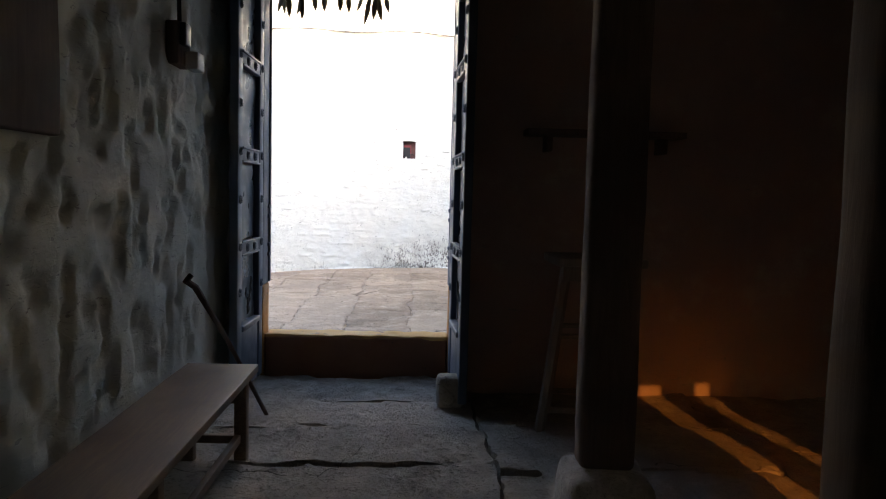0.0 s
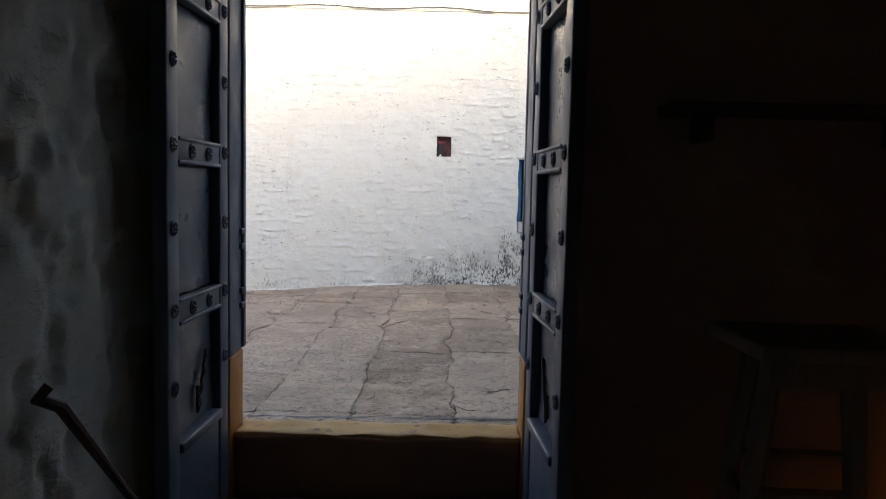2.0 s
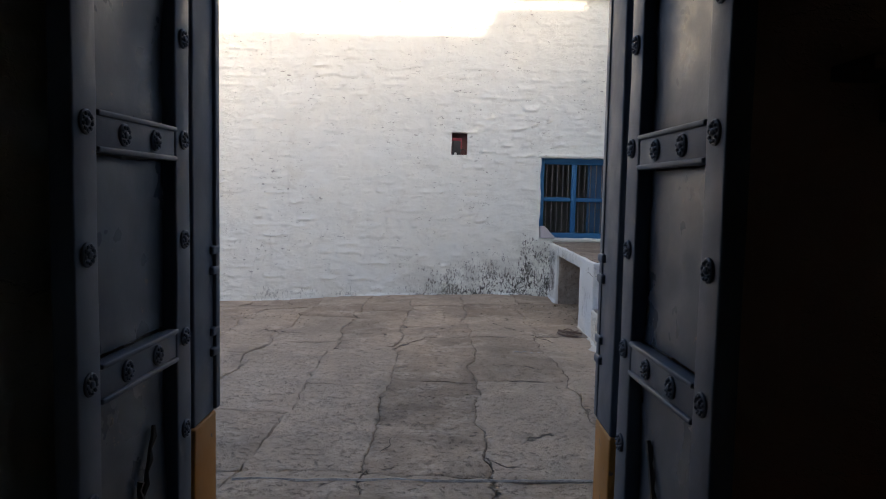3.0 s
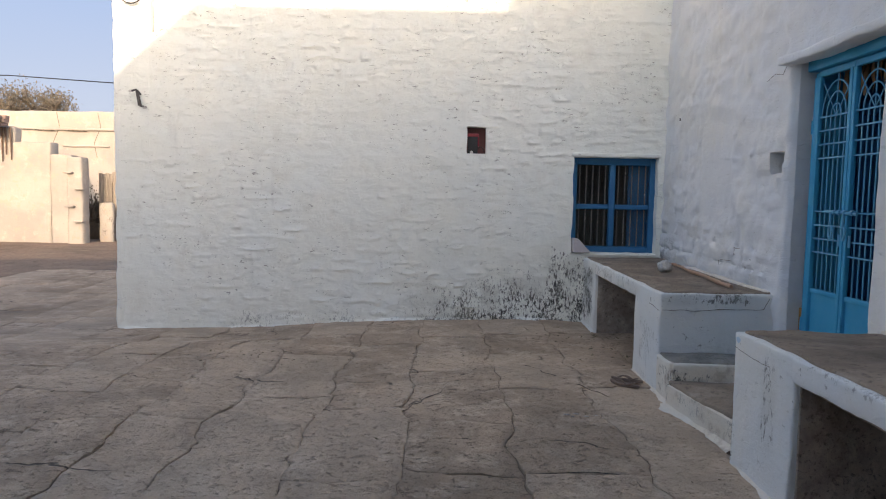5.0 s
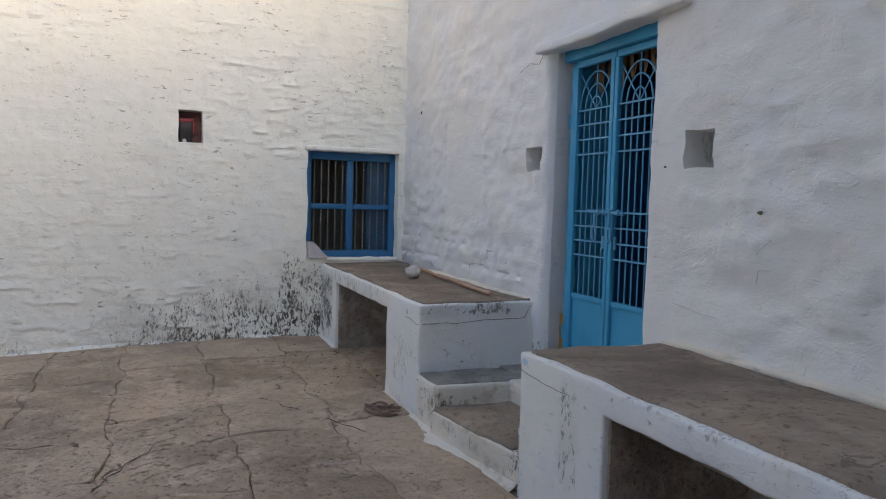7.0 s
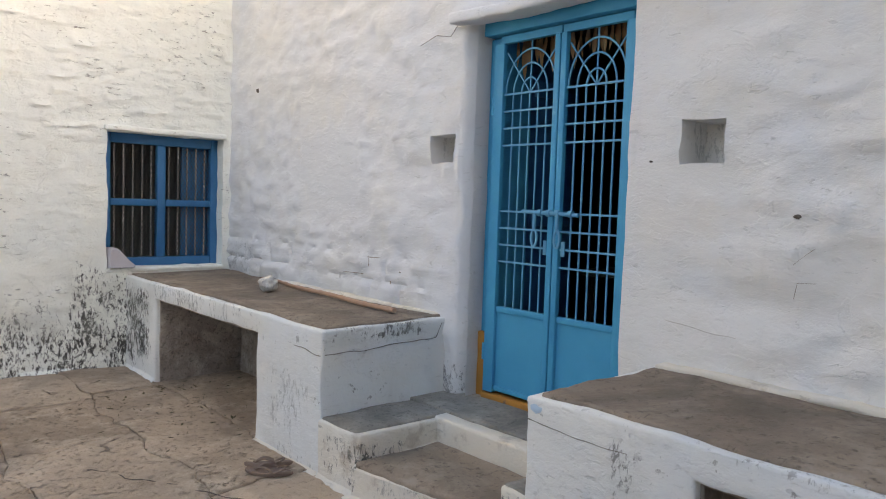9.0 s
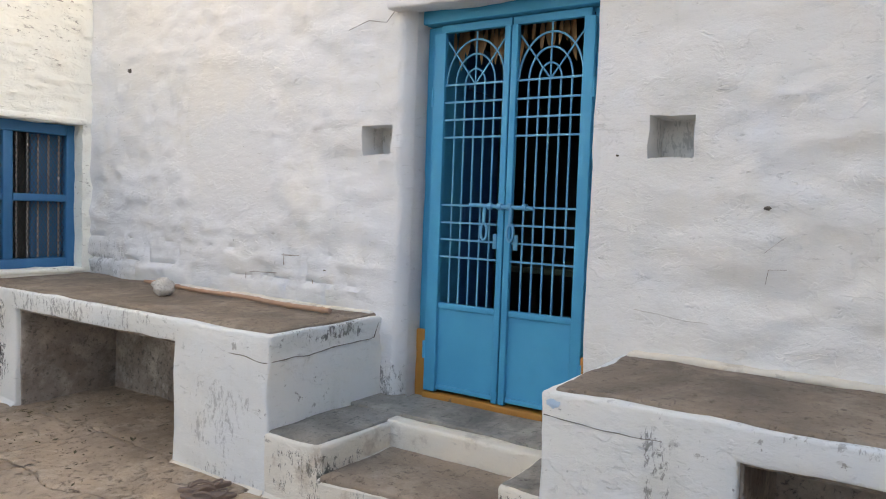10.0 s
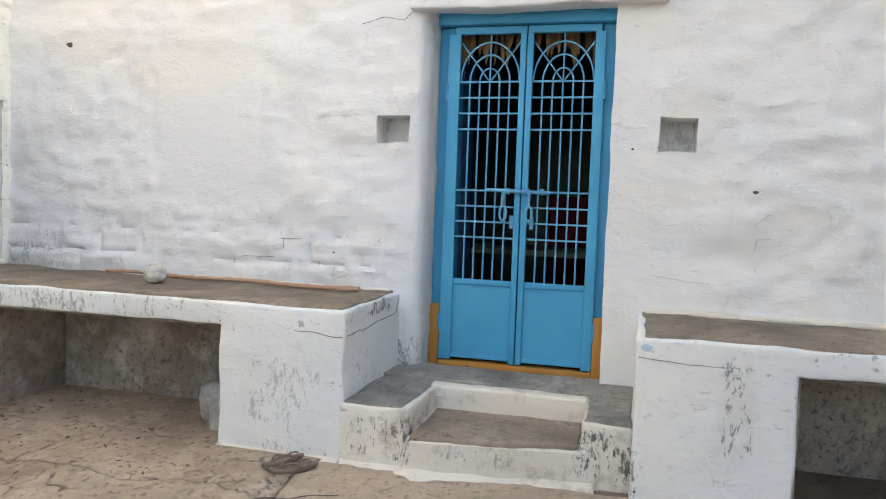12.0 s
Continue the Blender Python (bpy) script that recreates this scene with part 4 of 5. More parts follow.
def gate_leaf(y0, y1, seed):
    """One leaf: angle-iron frame, sheet bottom, rods, cross bars and a sunburst of arcs."""
    leaf = part("leaf", rbox(Geo(), gx + 0.0, y0, 2.555, gx + 0.035, y1, 2.598, 0.004), GATEBLUE, gate)
    wide = (0.024, 0.0) if seed == 2 else (0.0, 0.040)
    for a, b in ((y0 - wide[0], y0 + 0.036), (y1 - 0.036, y1 + wide[1])):
        part("leaf_stile", rbox(Geo(), gx - 0.012, a, 0.512, gx + 0.023, b, 2.554, 0.004), GATEBLUE, leaf)
    part("leaf_rail", rbox(Geo(), gx, y0 + 0.037, 0.996, gx + 0.035, y1 - 0.037, 1.03, 0.004), GATEBLUE, leaf)
    part("leaf_rail", rbox(Geo(), gx, y0 + 0.037, 0.525, gx + 0.035, y1 - 0.037, 0.553, 0.004), GATEBLUE, leaf)
    part("sheet", rbox(Geo(), gx + 0.012, y0 + 0.03, 0.54, gx + 0.016, y1 - 0.03, 1.0, 0.0, 0.08, 0.0015, seed), GATEBLUE, leaf, "plain blue sheet panel")
    a, b = y0 + 0.036, y1 - 0.036
    c, r = (a + b) / 2, (b - a) / 2
    top = 2.262
    for i in range(1, 6):
        y = a + (b - a) * i / 6
        part("bar", tube(Geo(), [(gx + 0.014, y, 1.02), (gx + 0.014, y, top)], 0.0055, 6), BARBLUE, leaf)
    for z in (2.262, 2.165, 2.068, 1.97, 1.59, 1.492, 1.395, 1.297):
        part("cross_bar", rbox(Geo(), gx + 0.004, a - 0.005, z - 0.0055, gx + 0.011, b + 0.005, z + 0.0055, 0.001), BARBLUE, leaf)
    for q in (0.99, 0.67, 0.34):
        part("arc", tube(Geo(), [(gx + 0.016, c + q * r * math.cos(math.pi * k / 16), top + q * r * 1.32 * math.sin(math.pi * k / 16)) for k in range(17)], 0.0055, 6), BARBLUE, leaf)
    for deg in (45, 90, 135):
        w = radians(deg)
        e = 1.0 / max(abs(math.cos(w)), 0.01) if deg != 90 else 1.36
        e = min(e, 1.38)
        part("ray", tube(Geo(), [(gx + 0.018, c, top + 0.0), (gx + 0.018, c + e * r * math.cos(w), top + min(0.29, e * r * 1.32 * math.sin(w)))], 0.005, 6), BARBLUE, leaf)
    for z in (0.75, 2.2):
        part("hinge", tube(Geo(), [(gx - 0.008, y1 + 0.043 if seed == 1 else y0 - 0.027, z - 0.05), (gx - 0.008, y1 + 0.043 if seed == 1 else y0 - 0.027, z + 0.05)], 0.011, 8), GATEBLUE, leaf)
    return leaf


gate_leaf(9.376, 9.822, 1)
gate_leaf(8.927, 9.368, 2)
bolt = part("bolt", tube(Geo(), [(gx - 0.030, 9.58, 1.595), (gx - 0.030, 9.19, 1.585)], 0.011, 8), BARBLUE, gate, "sliding blue bolt")
for y in (9.45, 9.39, 9.33, 9.24):
    part("keeper", tube(Geo(), [(gx - 0.030, y - 0.012, 1.59), (gx - 0.030, y + 0.012, 1.59)], 0.019, 10), BARBLUE, bolt)
for y, n in ((9.475, 1), (9.315, 2)):
    g = tube(Geo(), [(gx - 0.045, y, 1.585), (gx - 0.045, y + 0.004, 1.50)], 0.010, 8)
    tube(g, [(gx - 0.045, y + 0.019 * math.sin(a), 1.452 + 0.045 * math.cos(a)) for a in [2 * math.pi * k / 16 for k in range(16)]], 0.008, 6, closed=True)
    part("hasp", g, BARBLUE, bolt, "looped blue hasp")
for y in (9.425, 9.30):
    part("lock_plate", rbox(Geo(), gx - 0.012, y - 0.012, 1.36, gx - 0.002, y + 0.012, 1.44, 0.002), BARBLUE, gate)

g = rbox(Geo(), 2.035, 8.55, 2.665, 2.19, 10.08, 2.735, 0.018, 0.045, 0.016, 4)
solid("lintel", g, WHITE_E, "ragged whitewashed stone lintel jutting over the gate", "lintel", kind="structure", sharp=50)

wall_east = bpy.data.objects["wall_east"]
crack(wall_east, [(EAST - 0.012, 10.40, 2.60), (EAST - 0.012, 10.25, 2.64), (EAST - 0.012, 10.12, 2.62), (EAST - 0.012, 10.06, 2.68)], 0.0025, 7)
crack(wall_east, [(EAST - 0.016, 8.60, 1.13), (EAST - 0.016, 8.40, 1.11), (EAST - 0.016, 8.22, 1.09)], 0.0016, 8, ALCOVE)
crack(wall_east, [(EAST - 0.016, 8.05, 1.43), (EAST - 0.016, 7.97, 1.50)], 0.0016, 9, ALCOVE)
crack(wall_east, [(EAST - 0.016, 8.04, 1.30), (EAST - 0.016, 8.03, 1.36), (EAST - 0.016, 7.96, 1.36)], 0.0016, 10, ALCOVE)
for n, (y, z, w, up) in enumerate(((10.45, 1.10, 0.22, 0), (10.78, 1.24, 0.16, 0), (10.98, 1.11, 0.26, 0), (11.36, 1.22, 0.20, 0), (11.60, 1.09, 0.18, 0),
                                  (10.66, 1.06, 0, 0.10), (10.92, 1.17, 0, 0.08), (11.28, 1.05, 0, 0.09), (11.52, 1.14, 0, 0.08))):
    crack(wall_east, [(EAST - 0.006 + 0.016 * (y - 10), y, z), (EAST - 0.006 + 0.016 * (y + w - 10), y + w, z + up - 0.01)], 0.0032, n + 30, ALCOVE)
gar = thing("palm_garland", "dry palm-leaf fringe hung inside the gate head", "garland", at=(2.62, 9.37, 2.62))
rng = random.Random(8)
part("string", tube(Geo(), [(2.40, 8.87, 2.595), (2.40, 9.88, 2.60)], 0.004, 5), STICKWOOD, gar)
for i in range(34):
    y = 8.90 + 0.029 * i + rng.uniform(-0.01, 0.01)
    part("leaf", leaf_blade(Geo(), (2.40 + rng.uniform(-0.02, 0.02), y, 2.60), rng.uniform(0.10, 0.22), rng.uniform(0.02, 0.04), 1.57 + rng.uniform(-0.6, 0.6), rng.uniform(-0.25, 0.25), rng.uniform(-0.3, 0.3)), DRYLEAF, gar)
inner = thing("inner_door", "deep blue inner door leaf folded back behind the gate", "door leaf", at=(2.56, 9.93, 0.47))
part("board", rbox(Geo(), 2.56, 9.86, 0.475, 3.02, 9.90, 2.58, 0.006), WINBLUE, inner)
for z in (0.7, 1.5, 2.3):
    part("ledge", rbox(Geo(), 2.58, 9.835, z, 3.0, 9.859, z + 0.1, 0.006), WINBLUE, inner)
tb = thing("table", "low table with a pale green cloth in the dim room", "table", at=(4.1, 9.3, 0.465))
part("tabletop", rbox(Geo(), 3.7, 8.55, 1.10, 4.5, 10.3, 1.15, 0.01), GREENCLOTH, tb)
for x in (3.76, 4.44):
    for y in (8.62, 10.23):
        part("leg", rbox(Geo(), x - 0.03, y - 0.03, 0.465, x + 0.03, y + 0.03, 1.099, 0.005), DARKWOOD, tb)
g = rbox(Geo(), 4.9, 8.2, 0.465, 5.3, 9.5, 1.62, 0.02, 0.1, 0.01, 3)
solid("draped_chest", g, REDCLOTH, "tall chest draped in dark red cloth", "chest")
g = rbox(Geo(), 5.28, 9.05, 0.9, 5.39, 9.75, 2.5, 0.01)
solid("wall_panel", g, GREENCLOTH, "pale green hanging panel on the far wall", "panel")

# ---- benches and steps ----
bench = thing("masonry_bench", "whitewashed masonry bench with cement seat over an open alcove", "bench", at=(1.7, 11.4, 0.1), kind="")
part("end_pier", rbox(Geo(), FRONT, 10.10, 0.0, EAST + 0.03, 10.83, 0.925, 0.016, 0.045, 0.009, 1), WHITE_B, bench)
part("end_pier", rbox(Geo(), FRONT + 0.004, 12.50, 0.0, EAST + 0.03, NORTH + 0.02, 0.925, 0.018, 0.05, 0.010, 1), WHITE_B, bench)
part("slab", rbox(Geo(), FRONT, 10.80, 0.80, EAST + 0.03, 12.53, 0.925, 0.014, 0.045, 0.009, 1), WHITE_B, bench)


crack(bench, [(FRONT - 0.001, 10.55, 0.82), (FRONT - 0.003, 10.30, 0.80), (FRONT - 0.001, 10.11, 0.79)], 0.0028, 2)
crack(bench, [(FRONT + 0.02, 10.097, 0.79), (1.7, 10.095, 0.80), (2.05, 10.097, 0.815), (2.09, 10.096, 0.90)], 0.0028, 3)
part("seat", rbox(Geo(), FRONT + 0.04, 10.135, 0.895, EAST + 0.03, NORTH + 0.01, 0.938, 0.012, 0.045, 0.012, 4), BENCHTOP, bench, "brown cement seat")
part("alcove_back", rbox(Geo(), EAST - 0.16, 10.70, 0.0, EAST + 0.02, 12.55, 0.799, 0.01, 0.06, 0.016, 5), ALCOVE, bench, "dirty bare plaster back, coloured darker for alcove shade")
for ya, yb in ((10.822, 10.842), (12.488, 12.508)):
    part("alcove_side", rbox(Geo(), FRONT + 0.035, ya, 0.0, EAST - 0.15, yb, 0.81, 0.004, 0.06, 0.006, 6), ALCOVE, bench, "dirty bare plaster side, coloured darker for alcove shade")
part("alcove_soffit", rbox(Geo(), FRONT + 0.03, 10.83, 0.786, EAST - 0.1, 12.50, 0.803, 0.003, 0.1, 0.003, 7), ALCOVE, bench, "dirty soffit, coloured darker for alcove shade")
bench2 = thing("masonry_bench", "whitewashed masonry bench with brown cement seat beside the steps", "bench", at=(1.7, 7.0, 0.1))
part("end_pier", rbox(Geo(), FRONT, 7.95, 0.0, EAST + 0.03, 8.65, 0.908, 0.016, 0.045, 0.009, 8), WHITE_B, bench2)
part("end_pier", rbox(Geo(), FRONT, SOUTH_OUT - 0.02, 0.0, EAST + 0.03, 6.25, 0.908, 0.016, 0.06, 0.009, 8), WHITE_B, bench2)
part("slab", rbox(Geo(), FRONT, 6.22, 0.789, EAST + 0.03, 7.98, 0.908, 0.014, 0.05, 0.009, 8), WHITE_B, bench2)
crack(bench2, [(FRONT - 0.001, 8.64, 0.815), (FRONT - 0.002, 8.45, 0.805), (FRONT - 0.001, 8.2, 0.80)], 0.002, 5)
part("paint_smear", boulder(Geo(), (FRONT - 0.001, 8.605, 0.865), (0.003, 0.028, 0.016), 4, 6, 0.5), SMEAR, bench2, "pale blue paint smear")
part("seat", rbox(Geo(), FRONT + 0.04, SOUTH_OUT, 0.88, EAST + 0.03, 8.615, 0.922, 0.012, 0.045, 0.013, 9), BENCHTOP, bench2, "brown cement seat")
part("alcove_back", rbox(Geo(), EAST - 0.1, 6.2, 0.0, EAST + 0.02, 8.0, 0.787, 0.01, 0.08, 0.012, 10), ALCOVE, bench2, "dirty bare plaster back, coloured darker for alcove shade")
for ya, yb in ((7.938, 7.958), (6.245, 6.265)):
    part("alcove_side", rbox(Geo(), FRONT + 0.035, ya, 0.0, EAST - 0.09, yb, 0.787, 0.004, 0.06, 0.006, 6), ALCOVE, bench2, "dirty bare plaster side, coloured darker for alcove shade")
part("alcove_soffit", rbox(Geo(), FRONT + 0.03, 6.26, 0.774, EAST - 0.08, 7.94, 0.791, 0.003, 0.1, 0.003, 8), ALCOVE, bench2, "dirty soffit, coloured darker for alcove shade")
part("kerb", rbox(Geo(), EAST - 0.075, SOUTH_OUT, 0.90, EAST + 0.03, 8.60, 0.940, 0.02, 0.05, 0.018, 11), STEPWASH, bench2, "whitewashed fillet against the wall")
part("kerb", rbox(Geo(), EAST - 0.05, 10.15, 0.91, EAST + 0.03, 12.30, 0.948, 0.02, 0.05, 0.016, 12), STEPWASH, bench, "whitewashed fillet against the wall")

steps = thing("entrance_steps", "whitewashed masonry steps with grey cement treads below the gate", "steps", at=(1.7, 9.4, 0.1))


def wedge(y0, y1, z0, profile, res=0.05, amp=0.006, seed=0):
    """A solid with a profile of (x, top height) along x, from y0 to y1."""
    geo = Geo()
    pts = []
    for (xa, za), (xb, zb) in zip(profile, profile[1:]):
        n = max(1, int(math.hypot(xb - xa, zb - za) / res))
        pts += [(xa + (xb - xa) * k / n, za + (zb - za) * k / n) for k in range(n)]
    pts.append(profile[-1])
    m = max(2, int((y1 - y0) / res))
    v, f = [], []
    for j in range(m + 1):
        y = y0 + (y1 - y0) * j / m
        for x, z in pts:
            d = noise.noise_vector(Vector((x, y, z)) * 4 + Vector((seed, 0, 0))) * amp
            v.append((x + d.x, y + d.y, z + d.z))
    n = len(pts)
    for j in range(m):
        for i in range(n - 1):
            f.append((j * n + i, (j + 1) * n + i, (j + 1) * n + i + 1, j * n + i + 1)[::-1])
    geo.add(v, f)
    for j, rev in ((0, False), (m, True)):
        k = len(geo.v)
        row = [geo.v[j * n + i] for i in range(n)]
        geo.v += row + [(p[0], p[1], z0) for p in row]
        for i in range(n - 1):
            q = (k + i, k + i + 1, k + n + i + 1, k + n + i)
            geo.f.append(q if not rev else q[::-1])
    return geo


def skew(geo):
    """Step front that runs back towards the south end."""
    geo.v = [(x + 0.13 * max(0, 9.745 - y) / 0.85 * max(0, 1 - (x - 1.22) / 0.5), y, z) for x, y, z in geo.v]
    return geo


part("tread", skew(wedge(9.745, 8.80, 0.0, [(1.205, 0.0), (1.202, 0.295), (1.22, 0.312), (1.80, 0.322)], seed=2)), STEPWASH, steps)
part("tread_top", skew(rbox(Geo(), 1.212, 8.90, 0.29, 1.762, 9.732, 0.327, 0.014, 0.045, 0.013, 3)), BENCHTOP, steps, "grey-brown cement tread")
part("riser", rbox(Geo(), 1.77, 8.88, 0.1, 1.89, 9.80, 0.455, 0.02, 0.05, 0.008, 4), STEPWASH, steps)
part("arm", rbox(Geo(), 1.236, 9.745, 0.0, 1.92, 10.12, 0.447, 0.02, 0.05, 0.008, 5), STEPWASH, steps)
part("arm_top", rbox(Geo(), 1.252, 9.775, 0.42, 1.95, 10.11, 0.4565, 0.012, 0.045, 0.011, 6), LANDING, steps, "grey cement top")
part("arm", rbox(Geo(), 1.365, 8.64, 0.0, 1.92, 8.895, 0.447, 0.02, 0.05, 0.008, 7), STEPWASH, steps)
part("arm_top", rbox(Geo(), 1.375, 8.65, 0.42, 1.95, 8.878, 0.4565, 0.012, 0.045, 0.011, 8), LANDING, steps, "grey cement top")
part("landing", rbox(Geo(), 1.86, 8.63, 0.2, 2.56, 10.12, 0.472, 0.01, 0.06, 0.004, 9), LANDING, steps, "grey stone landing slab")


def skirt(parent, line, up=0.05, out=0.06, seed=1, mat=None, side=1):
    """A lumpy fillet of spilt limewash where a wall meets the paving, along (x, y) corners; it widens and fades unevenly."""
    pts = []
    for (xa, ya), (xb, yb) in zip(line, line[1:]):
        n = max(2, int(math.hypot(xb - xa, yb - ya) / 0.04))
        pts += [(xa + (xb - xa) * k / n, ya + (yb - ya) * k / n, (yb - ya), (xa - xb)) for k in range(n + (1 if (xb, yb) == line[-1] else 0))]
    v, f = [], []
    for i, (x, y, nx, ny) in enumerate(pts):
        q = side / math.hypot(nx, ny)
        nx, ny = nx * q, ny * q
        a = float(fbm(np.array(x * 3.1 + seed), np.array(y * 3.1), seed, 3))
        b = float(fbm(np.array(x * 9.0), np.array(y * 9.0 + seed), seed + 3, 2))
        h, w = up * (0.25 + 1.2 * a), out * max(0.12, 2.6 * (a - 0.28) + 0.8 * (b - 0.5))
        for t, z in ((-0.25, 1.0), (0.05, 0.86), (0.22, 0.42), (0.55, 0.16), (1.0, -0.12)):
            px, py = x + nx * w * t, y + ny * w * t
            v.append((px, py, court_z(px, py) + h * z + (0.008 if 0.1 < t < 0.9 else 0.0) * (b - 0.3)))
    for i in range(len(pts) - 1):
        for k in range(4):
            e = (5 * i + k, 5 * i + k + 1, 5 * i + k + 6, 5 * i + k + 5)
            f.append(e if side < 0 else e[::-1])
    return part("plaster_foot", Geo().add(v, f), mat or WHITE_B, parent, "spilt whitewash along the foot", 70)


skirt(bench, [(FRONT, 10.12), (FRONT, 10.83)], 0.022, 0.028, 2, STEPWASH, -1)
skirt(bench, [(FRONT, 12.50), (FRONT, NORTH)], 0.03, 0.03, 3, None, -1)
skirt(bench2, [(FRONT, SOUTH_OUT), (FRONT, 6.25)], 0.022, 0.028, 5, STEPWASH, -1)
skirt(bench2, [(FRONT, 7.95), (FRONT, 8.64)], 0.022, 0.028, 6, STEPWASH, -1)
skirt(steps, [(1.33, 8.82), (1.205, 9.745), (1.236, 9.76), (1.236, 10.11)], 0.03, 0.055, 7, STEPWASH, -1)
skirt(bpy.data.objects["wall_north"], [(-4.38, NORTH), (1.26, NORTH)], 0.032, 0.035, 9, WHITE_N, 1)
# rough outer corner of the north wall
part("corner_stones", rbox(Geo(), -4.40, NORTH - 0.004, -0.2, -4.31, NORTH + 0.12, 5.58, 0.03, 0.045, 0.022, 15), WHITE_N, bpy.data.objects["wall_north"], "lumpy limewashed corner stones")

# ---- things on and by the benches ----
g = boulder(Geo(), (1.725, 11.60, 0.938 + 0.055), (0.072, 0.075, 0.058), 3, 14, 0.22)
solid("round_stone", g, PALESTONE, "small rounded whitish stone resting on the bench", "stone")
pts, rad = [], []
for i in range(61):
    pts.append((1.99 - 0.13 * i / 60 + 0.004 * math.sin(i * 0.17), 12.18 - 1.91 * i / 60, 0.962 + 0.004 * math.sin(i * 0.23)))
    rad.append(0.0155 + (0.0045 if i % 9 == 4 else -0.001 if i % 9 == 5 else 0.0) - 0.003 * (1 - i / 60))
bam = solid("bamboo_pole", tube(Geo(), pts, rad, 10), BAMBOO, "reddish brown bamboo pole lying along the bench", "pole")


def sandal(at, yaw, tilt, label):
    """A flat thong sandal: waisted sole with a raised rim, two straps that meet at a toe post, and a heel loop."""
    t = thing("sandal", label, "sandal", "pair of sandals", at)
    m = Matrix.Translation(at) @ Matrix.Rotation(radians(yaw), 4, "Z") @ Matrix.Rotation(radians(tilt), 4, "Y")
    n = 28
    rim = []
    for k in range(n):
        a = 2 * math.pi * k / n
        c = math.cos(a)
        w = 0.040 + 0.010 * c - 0.007 * math.cos(2 * a)
        rim.append((w * math.sin(a), 0.13 * c, 0.012 * max(0, c) ** 3))
    v = [(x * q, y * q, z + h) for q, h in ((0.95, 0.0), (1.0, 0.006), (1.0, 0.018), (0.93, 0.022), (0.85, 0.018)) for x, y, z in rim]
    f = [tuple(range(n))[::-1], tuple(range(4 * n, 5 * n))] + [(r * n + k, r * n + (k + 1) % n, (r + 1) * n + (k + 1) % n, (r + 1) * n + k) for r in range(4) for k in range(n)]
    part("sole", Geo().add(v, f, m), LEATHER, t)
    for s in (-1, 1):
        part("strap", tube(Geo(), [m @ Vector((s * 0.046 * (1 - q ** 1.6), -0.03 + 0.105 * q, 0.014 + 0.034 * math.sin(math.pi * min(1, 0.1 + 0.75 * q)) - 0.006 * q)) for q in [k / 9 for k in range(10)]], [0.0075 - 0.002 * k / 9 for k in range(10)], 6), LEATHER, t)
    part("toe_post", tube(Geo(), [m @ Vector((0, 0.074, 0.034)), m @ Vector((0, 0.082, 0.018))], 0.005, 6), LEATHER, t)
    part("heel_loop", tube(Geo(), [m @ Vector((0.044 * math.cos(a), -0.04 - 0.045 * math.sin(a), 0.020 + 0.016 * math.sin(a))) for a in [math.pi * k / 10 for k in range(11)]], 0.005, 6), LEATHER, t)
    return t


fz = court_z(1.0, 10.3)
sandal((1.035, 10.27, fz + 0.008), 48, 0, "worn brown leather sandal lying on the courtyard")
sandal((1.07, 10.34, fz + 0.022), 66, 12, "worn brown leather sandal resting against its pair")
for i, (x, y, s) in enumerate(((1.70, 11.10, 0.11), (1.52, 10.96, 0.085))):
    solid("alcove_stone", rbox(Geo(), x - s, y - 0.02 - s * 0.6, 0.12, x + s * 0.7, y + 0.02 + s * 0.7, 0.12 + s * 2.2, 0.05, 0.05, 0.03, 5 + i), PALESTONE, "whitewashed stone stored in the bench alcove", "stone", "stones in the alcove")

rng = random.Random(21)
lit = Geo()
for i in range(340):
    if i < 150:
        x, y = rng.uniform(0.5, 1.9), rng.uniform(10.9, 12.4)
    elif i < 260:
        x, y = rng.gauss(-2.2, 0.8), 11.1 + 0.22 * rng.gauss(0, 1)
    else:
        x, y = rng.uniform(-3.5, 1.1), rng.uniform(6.2, 12.9)
    if x > 1.15 and y < 10.9:
        continue
    w = rng.choice((0.005, 0.007, 0.009, 0.012, 0.022, 0.026 if i < 150 else 0.010))
    m = Matrix.Translation((x, y, court_z(x, y) + 0.006)) @ Euler((rng.uniform(-0.3, 0.3), rng.uniform(-0.3, 0.3), rng.uniform(0, 6))).to_matrix().to_4x4()
    lit.add([(-w, 0, 0), (0, -0.35 * w, 0.002), (w, 0, 0.004), (0, 0.35 * w, 0.002), (0, 0, -0.004)], [(0, 1, 2, 3), (0, 4, 1), (1, 4, 2), (2, 4, 3), (3, 4, 0)], m)
solid("leaf_litter", lit, DARKLEAF, "dry leaf crumbs and grit strewn over the paving", "litter", kind="stuff")
for i, (y, z, r) in enumerate(((12.64, 2.54, 0.035), (8.05, 1.62, 0.014), (10.55, 1.16, 0.022), (7.55, 1.30, 0.010), (11.6, 1.18, 0.012), (8.72, 1.85, 0.008))):
    solid("plaster_hole", boulder(Geo(), (EAST - 0.004 + 0.016 * max(0, y - 10), y, z), (0.008, r, r * 0.6), i, 6, 0.5), EARTH, "small dark chip in the whitewashed wall", "chip", "chips in the wall")
for i, (x, y) in enumerate(((0.42, 9.44), (0.49, 9.47), (0.56, 9.43), (0.63, 9.46), (0.46, 9.41))):
    solid("lime_drip", boulder(Geo(), (x, y, court_z(x, y) + 0.003), (0.026 - 0.004 * i, 0.010, 0.004), i + 3, 6, 0.9), PALESTONE, "splash of dried whitewash on the paving", "splash", "whitewash splashes")

